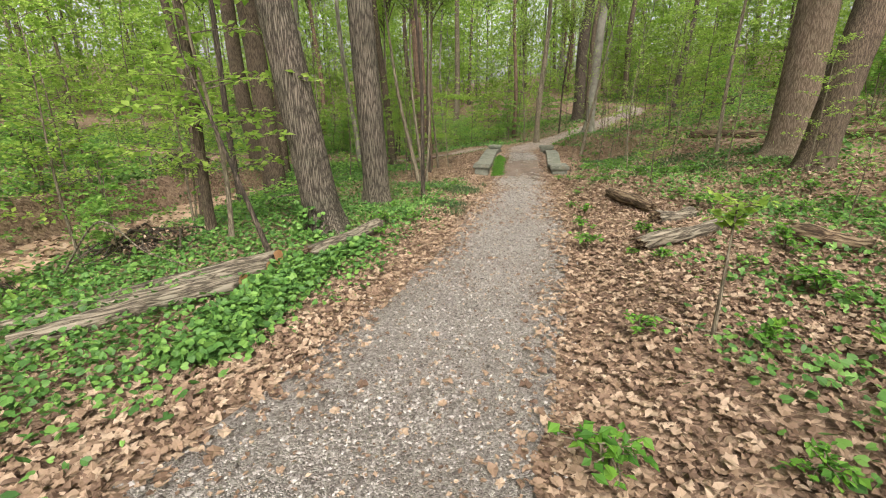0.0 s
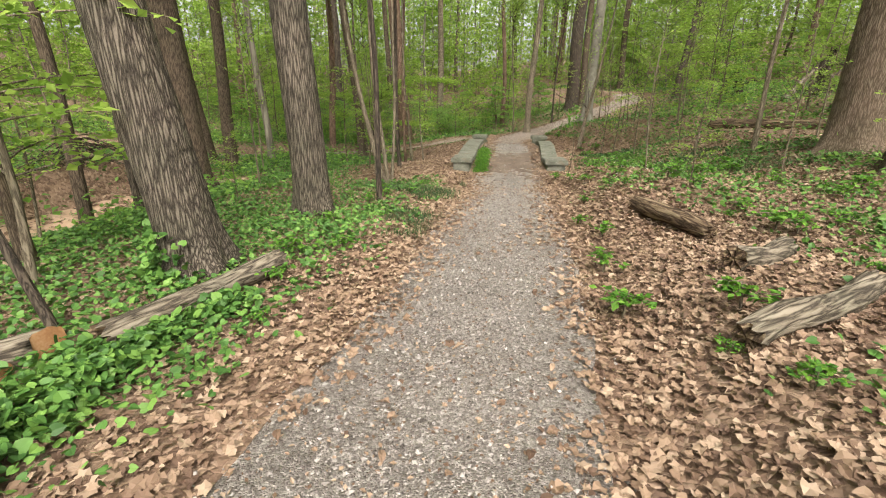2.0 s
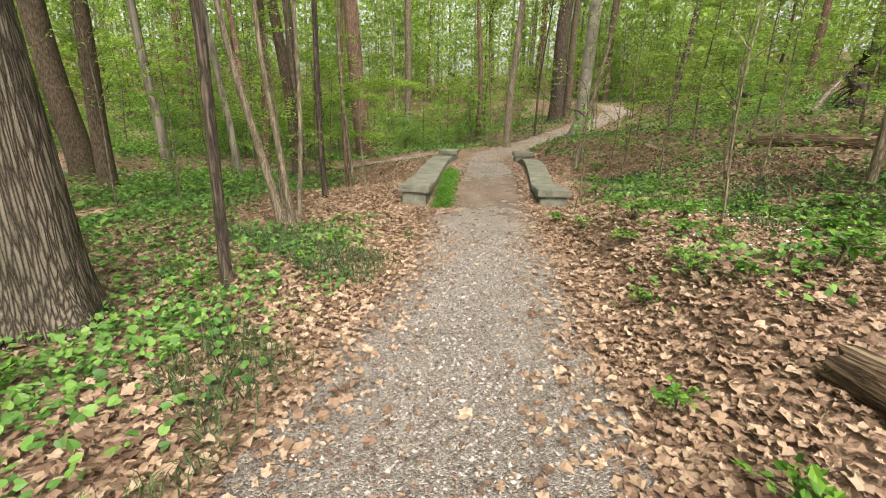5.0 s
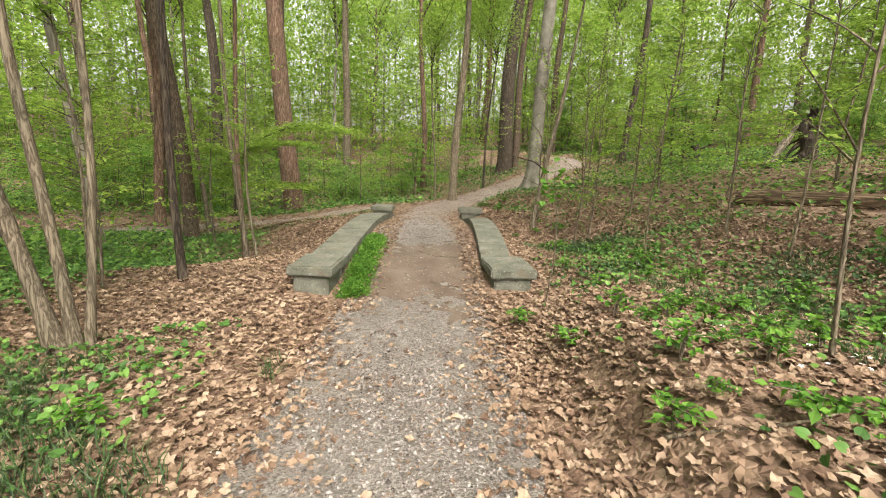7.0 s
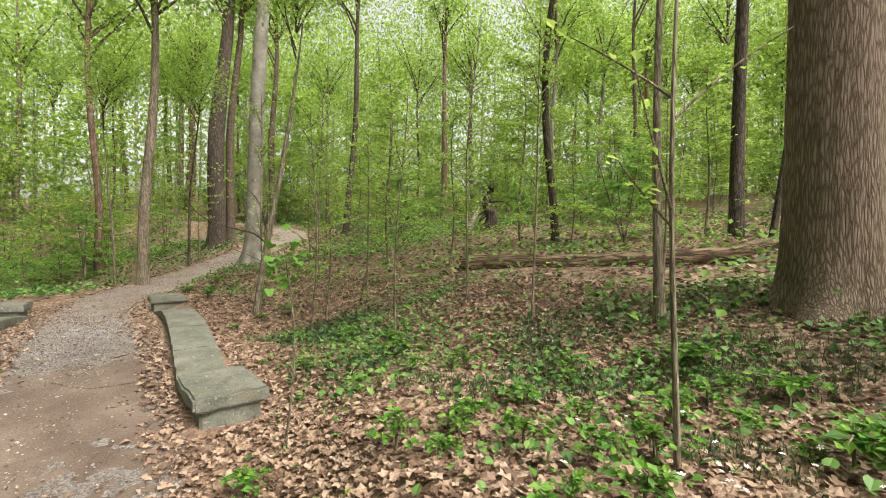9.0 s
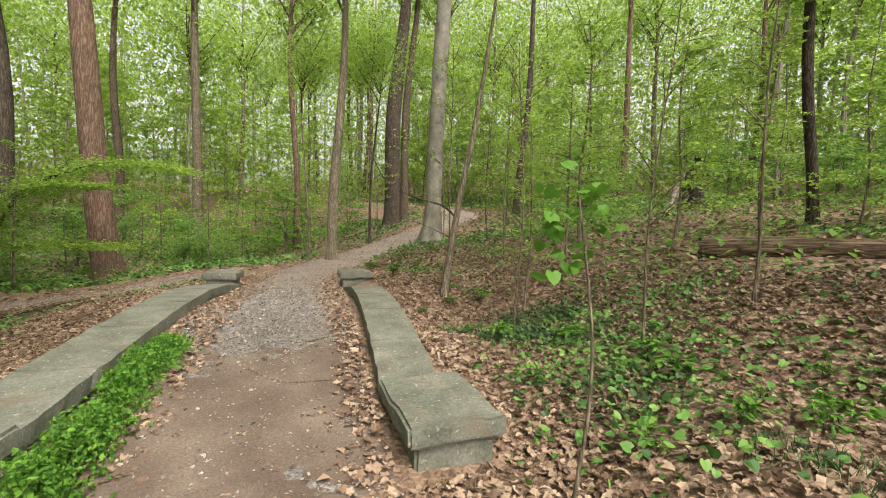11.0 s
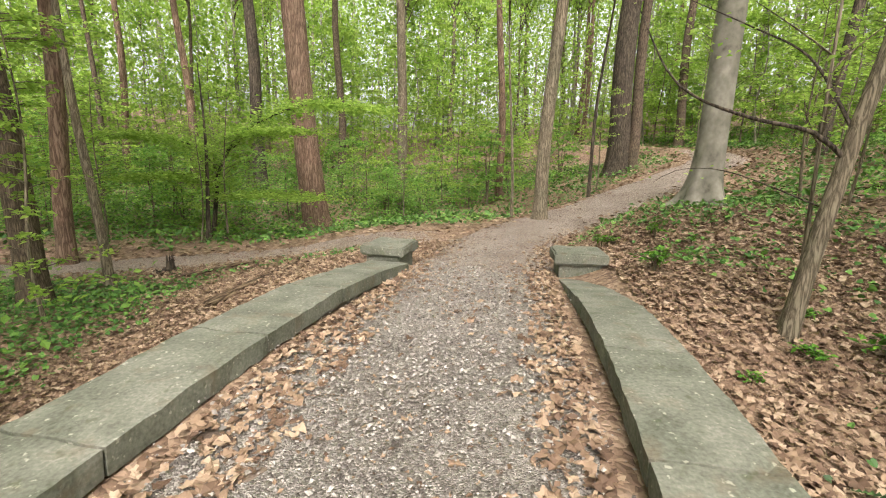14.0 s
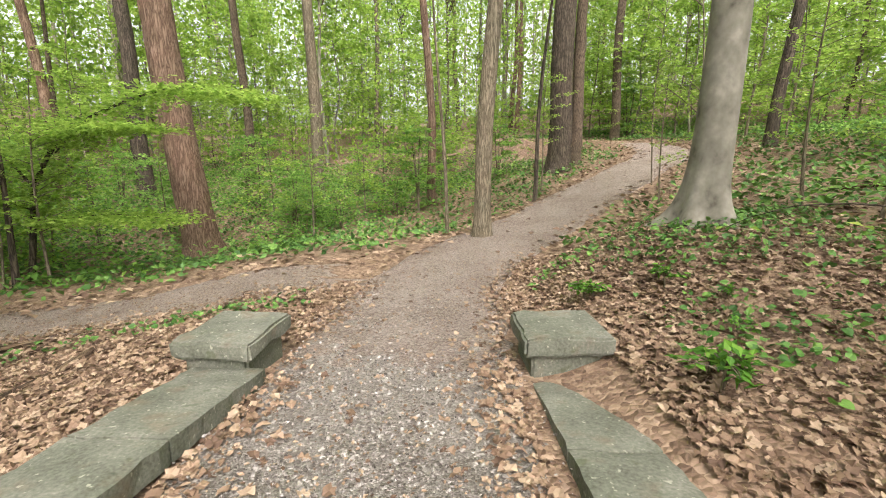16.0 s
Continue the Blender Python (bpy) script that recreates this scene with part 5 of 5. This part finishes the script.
# ---- plants that stand out ----
def fern(x, y, fronds, long, label):
    """An evergreen fern: arching fronds with paired leaflets."""
    thing = new("fern")
    thing.location = (x, y, at(x, y))
    for k in range(fronds):
        a = k * 2 * np.pi / fronds + 0.3 * math.sin(k * 7)
        t = np.linspace(0.12, 1, 15)
        length = long * (0.75 + 0.25 * math.sin(k * 3.3))
        rib = np.stack([np.cos(a) * length * t, np.sin(a) * length * t, length * (0.75 * t - 0.72 * t * t) + 0.02], 1)
        verts, faces = [], []
        for (px, py, pz), u in zip(rib, t):
            wide = 0.22 * length * (1 - u) ** 0.7 * min(1, u * 4) + 0.01
            for s in (-1, 1):
                dx, dy = -math.sin(a) * s, math.cos(a) * s
                fx, fy = math.cos(a) * 0.011, math.sin(a) * 0.011
                i = len(verts)
                verts += [(px - fx, py - fy, pz), (px + fx, py + fy, pz), (px + dx * wide + fx * 1.4, py + dy * wide + fy * 1.4, pz - 0.2 * wide)]
                faces.append((i, i + 1, i + 2))
        part("frond", mesh_np("frond", verts, faces, M_GRASS), None, thing)
    return tagged(thing, label, "fern")


fern(6.85, 21.75, 13, 0.42, "dark evergreen fern in brown leaf litter")
fern(7.15, 21.1, 11, 0.36, "small dark evergreen fern in leaf litter")
fern(8.3, 22.4, 13, 0.4, "dark evergreen fern on the bank")
fern(8.9, 21.6, 12, 0.42, "dark evergreen fern under saplings")

# ivy that climbs the leaning oak's foot
n = 600
a, h = rng.uniform(0, 2 * np.pi, n), rng.uniform(0, 1, n) ** 1.6 * 0.6
r = 0.33 + 0.22 * np.exp(-h / 0.28) + rng.uniform(0.0, 0.09, n)
base = at(-1.72, 9.5)
spots = np.stack([-1.72 - 0.15 * h + np.cos(a) * r, 9.5 + np.sin(a) * r, base + h], 1)[(np.cos(a) < 0.3)]
v = scatter(*HEART, spots, spin(len(spots), 0.9), rng.uniform(0.05, 0.1, len(spots)))
tagged(new("ivy", mesh_np("ivy", *v, M_IVY)), "green ivy climbing the foot of an oak", "ivy", kind="stuff")


def bough(thing, points, dia, per, leaf, material=None, spread=0.28):
    """A long branch with level sprays of leaves, as parts of a young tree."""
    line = smooth_line(points, 0.12)
    base = np.array(thing.location)
    t = np.linspace(1, 0.2, len(line))
    part("branch", mesh_np("branch", *tube(line - base, dia / 2 * t, 8), B_DARK, True), None, thing)
    if not per:
        return
    i = rng.integers(len(line) // 5, len(line), per)
    c = line[i] - base + rng.normal(0, 1, (per, 3)) * (spread, spread * 1.4, 0.05)
    c[:, 2] -= 0.05
    v = scatter(*LEAF, c, spin(per, 0.3), rng.uniform(0.7, 1.2, per) * leaf)
    tagged(part("leaves", mesh_np("leaves", *v, material or M_LEAF), None, thing), kind="stuff")


beech = new("sapling")
beech.location = (-2.6, 33.4, at(-2.6, 33.4) - 0.03)
bough(beech, [(-2.6, 33.4, at(-2.6, 33.4) - 0.05), (-2.5, 33.6, -0.7), (-2.4, 33.8, 0.3), (-1.6, 33.9, 1.4), (0.5, 33.6, 2.2), (2.4, 33.2, 2.0)], 0.14, 4200, 0.13, spread=0.42)
bough(beech, [(-2.45, 33.7, 0.2), (-3.2, 33.9, 0.9), (-4.4, 33.5, 1.25), (-5.6, 33.2, 1.2)], 0.06, 2800, 0.13, spread=0.4)
bough(beech, [(-2.5, 33.6, -0.6), (-1.7, 33.4, -0.5), (-0.7, 33.2, -0.4), (0.6, 33.0, -0.5)], 0.04, 2000, 0.12, spread=0.38)
bough(beech, [(-2.5, 33.6, -0.3), (-3.4, 33.3, 0.1), (-4.6, 32.8, 0.0)], 0.04, 2000, 0.12, spread=0.38)
bough(beech, [(-2.0, 33.9, 0.9), (-1.0, 33.2, 1.35), (0.4, 32.8, 1.4)], 0.04, 2000, 0.12, spread=0.38)
tagged(beech, "crooked young beech with long level sprays of bright leaves", "sapling")

bough(leaner, [(7.84, 23.82, 0.62), (7.6, 23.9, 0.84), (7.14, 24.01, 0.96), (6.66, 24.05, 1.13), (6.4, 24.09, 1.36), (6.15, 24.2, 1.9)], 0.045, 0, 0.1)
bough(leaner, [(7.86, 23.82, 0.86), (8.0, 24.6, 1.6), (7.9, 25.4, 2.1), (7.4, 26.0, 2.6)], 0.035, 120, 0.08)
bough(leaner, [(7.78, 23.84, 0.2), (7.3, 24.5, 0.5), (7.0, 24.9, 0.5), (6.9, 25.2, 0.35)], 0.018, 10, 0.06)


# the sandy bed of the creek
def creek_bed():
    ys = np.arange(4.0, 21.0, 0.25)
    mid = -7.3 + 0.12 * (ys - 15) + 0.7 * np.sin(ys * 0.35)
    off = np.linspace(-0.6, 1.3, 9)
    gx, gy = mid[:, None] + off[None] * (1 + 0.15 * np.sin(ys * 1.7))[:, None], np.repeat(ys[:, None], 9, 1)
    z = height(gx.ravel(), gy.ravel()) + 0.02 - 0.03 * np.tile(np.abs(off) ** 4, len(ys))
    i = (np.arange(len(ys) - 1)[:, None] * 9 + np.arange(8)).ravel()
    me = mesh_np("creek_bed", np.stack([gx.ravel(), gy.ravel(), z], 1), np.stack([i, i + 1, i + 10, i + 9], 1), M_SAND, True)
    tagged(new("creek_bed", me), "sandy brown bed of a small creek", "creek bed", kind="structure")


creek_bed()


# a thick bank of ivy between the sawn logs and the path
def ivy_bank():
    bank = smooth_line([(-1.62, 4.6, 0), (-1.6, 5.4, 0), (-1.55, 6.2, 0), (-1.48, 7.0, 0), (-1.2, 7.9, 0), (-0.95, 8.35, 0)], 0.05)
    p = bank[rng.integers(0, len(bank), 4200)]
    x, y = p[:, 0] + rng.normal(0, 0.2, 4200), p[:, 1] + rng.normal(0, 0.12, 4200)
    keep = (near_line(x, y, MAIN)[0] > 1.25) & (wave(x, y, 2.2, 4) > -0.75)
    x, y = x[keep], y[keep]
    put_leaves("ivy", [HEART], x, y, rng.uniform(0.03, 0.19, len(x)), 0.5, 0.045, 0.095, M_IVY, "thick green ivy in front of the sawn logs", "ivy")


ivy_bank()


# dead wood over the ground cover: a pale hanging branch and a heap of brush
def dead_branch(points, dia, label, name="fallen_branch"):
    thing = new(name)
    line = smooth_line(points, 0.1)
    thing.location = line[0]
    part("branch", mesh_np("branch", *tube(line - line[0], np.linspace(dia / 2, dia / 5, len(line)), 8), B_LOG, True), None, thing)
    for k in range(3):
        i = int(len(line) * (0.3 + 0.2 * k))
        t = np.linspace(0, 1, 5)
        d = np.array([rng.normal(), rng.normal(), 0.5]) * 0.3
        part("twig", mesh_np("twig", *tube(line[i] - line[0] + t[:, None] * d + rng.normal(0, 0.02, (5, 3)) * t[:, None], dia / 4 * (1.1 - t), 6), B_LOG, True), None, thing)
    return tagged(thing, label, "branch")


dead_branch([(-5.6, 7.9, at(-5.6, 7.9) + 0.1), (-4.6, 7.6, -0.26), (-3.8, 7.3, -0.62), (-3.1, 7.15, -0.8), (-2.7, 7.1, at(-2.7, 7.1) + 0.02)], 0.035, "pale thin branch hanging over green ground cover")
dead_branch([(-6.6, 18.0, at(-6.6, 18.0) + 0.05), (-5.4, 17.6, at(-5.4, 17.6) + 0.22), (-4.3, 17.5, at(-4.3, 17.5) + 0.08)], 0.07, "grey fallen branch on the creek bank")
dead_branch([(-4.4, 13.2, at(-4.4, 13.2) + 0.04), (-3.6, 13.0, at(-3.6, 13.0) + 0.16), (-2.9, 13.1, at(-2.9, 13.1) + 0.03)], 0.07, "grey bent branch in green ground cover")


def brush_heap(x, y, wide, tall, sticks, label):
    """A heap of dead branches with withered leaves still on them."""
    thing = new("brush_heap")
    base = np.array((x, y, at(x, y)))
    thing.location = base
    ends = []
    for k in range(sticks):
        a, r = rng.uniform(0, 6.28), wide * rng.uniform(0.5, 1.0)
        c = rng.normal(0, 0.2 * wide, 2)
        t = np.linspace(-1, 1, 7)
        p = np.stack([c[0] + np.cos(a) * r * t, c[1] + np.sin(a) * r * t, tall * (0.15 + 0.7 * rng.uniform()) * (1 - 0.75 * t * t) + 0.05 * rng.normal(0, 1, 7)], 1)
        p[:, 2] = np.maximum(p[:, 2], height(p[:, 0] + x, p[:, 1] + y) - base[2] + 0.02)
        part("branch", mesh_np("branch", *tube(p, rng.uniform(0.008, 0.03) * (1.2 - np.abs(t) * 0.6), 6), B_DARK, True), None, thing)
        ends.append(p)
    ends = np.concatenate(ends)
    n = sticks * 26
    c = ends[rng.integers(0, len(ends), n)] + rng.normal(0, 0.09, (n, 3))
    c[:, 2] = np.maximum(c[:, 2], 0.03)
    v = scatter(*LEAF, c, spin(n, 0.9), rng.uniform(0.05, 0.11, n))
    tagged(part("withered_leaves", mesh_np("withered_leaves", *v, M_LITTER), None, thing), kind="stuff")
    return tagged(thing, label, "brush heap")


brush_heap(-4.9, 9.0, 1.1, 0.55, 26, "heap of dead dark branches with withered leaves")
brush_heap(-8.7, 17.4, 1.3, 0.8, 24, "dark tangle of roots and branches on the creek bank")
brush_heap(-6.6, 6.9, 1.0, 0.5, 18, "heap of dead branches in green ground cover")


# dark evergreen creeper on the bank beside the bridge and below the old tree
def creeper(x0, y0, wide, count, label):
    x, y = rng.normal(x0, wide, count), rng.normal(y0, wide, count)
    keep = (wave(x, y, 3.4, 1) > -0.25) & (off_bridge(x, y) > 0) & (near_line(x, y, MAIN)[0] > 1.9)
    x, y = x[keep], y[keep]
    put_leaves("creeper", [HEART], x, y, rng.uniform(0.02, 0.16, len(x)), 0.55, 0.03, 0.07, M_GRASS, label, "creeper")


creeper(7.5, 20.9, 0.42, 900, "dark evergreen creeper on the leafy bank")
creeper(8.7, 21.9, 0.5, 800, "dark evergreen creeper under thin saplings")
creeper(8.6, 16.4, 0.7, 800, "dark evergreen creeper below an old tree")
creeper(6.9, 18.9, 0.4, 350, "dark creeper patch among brown leaves")
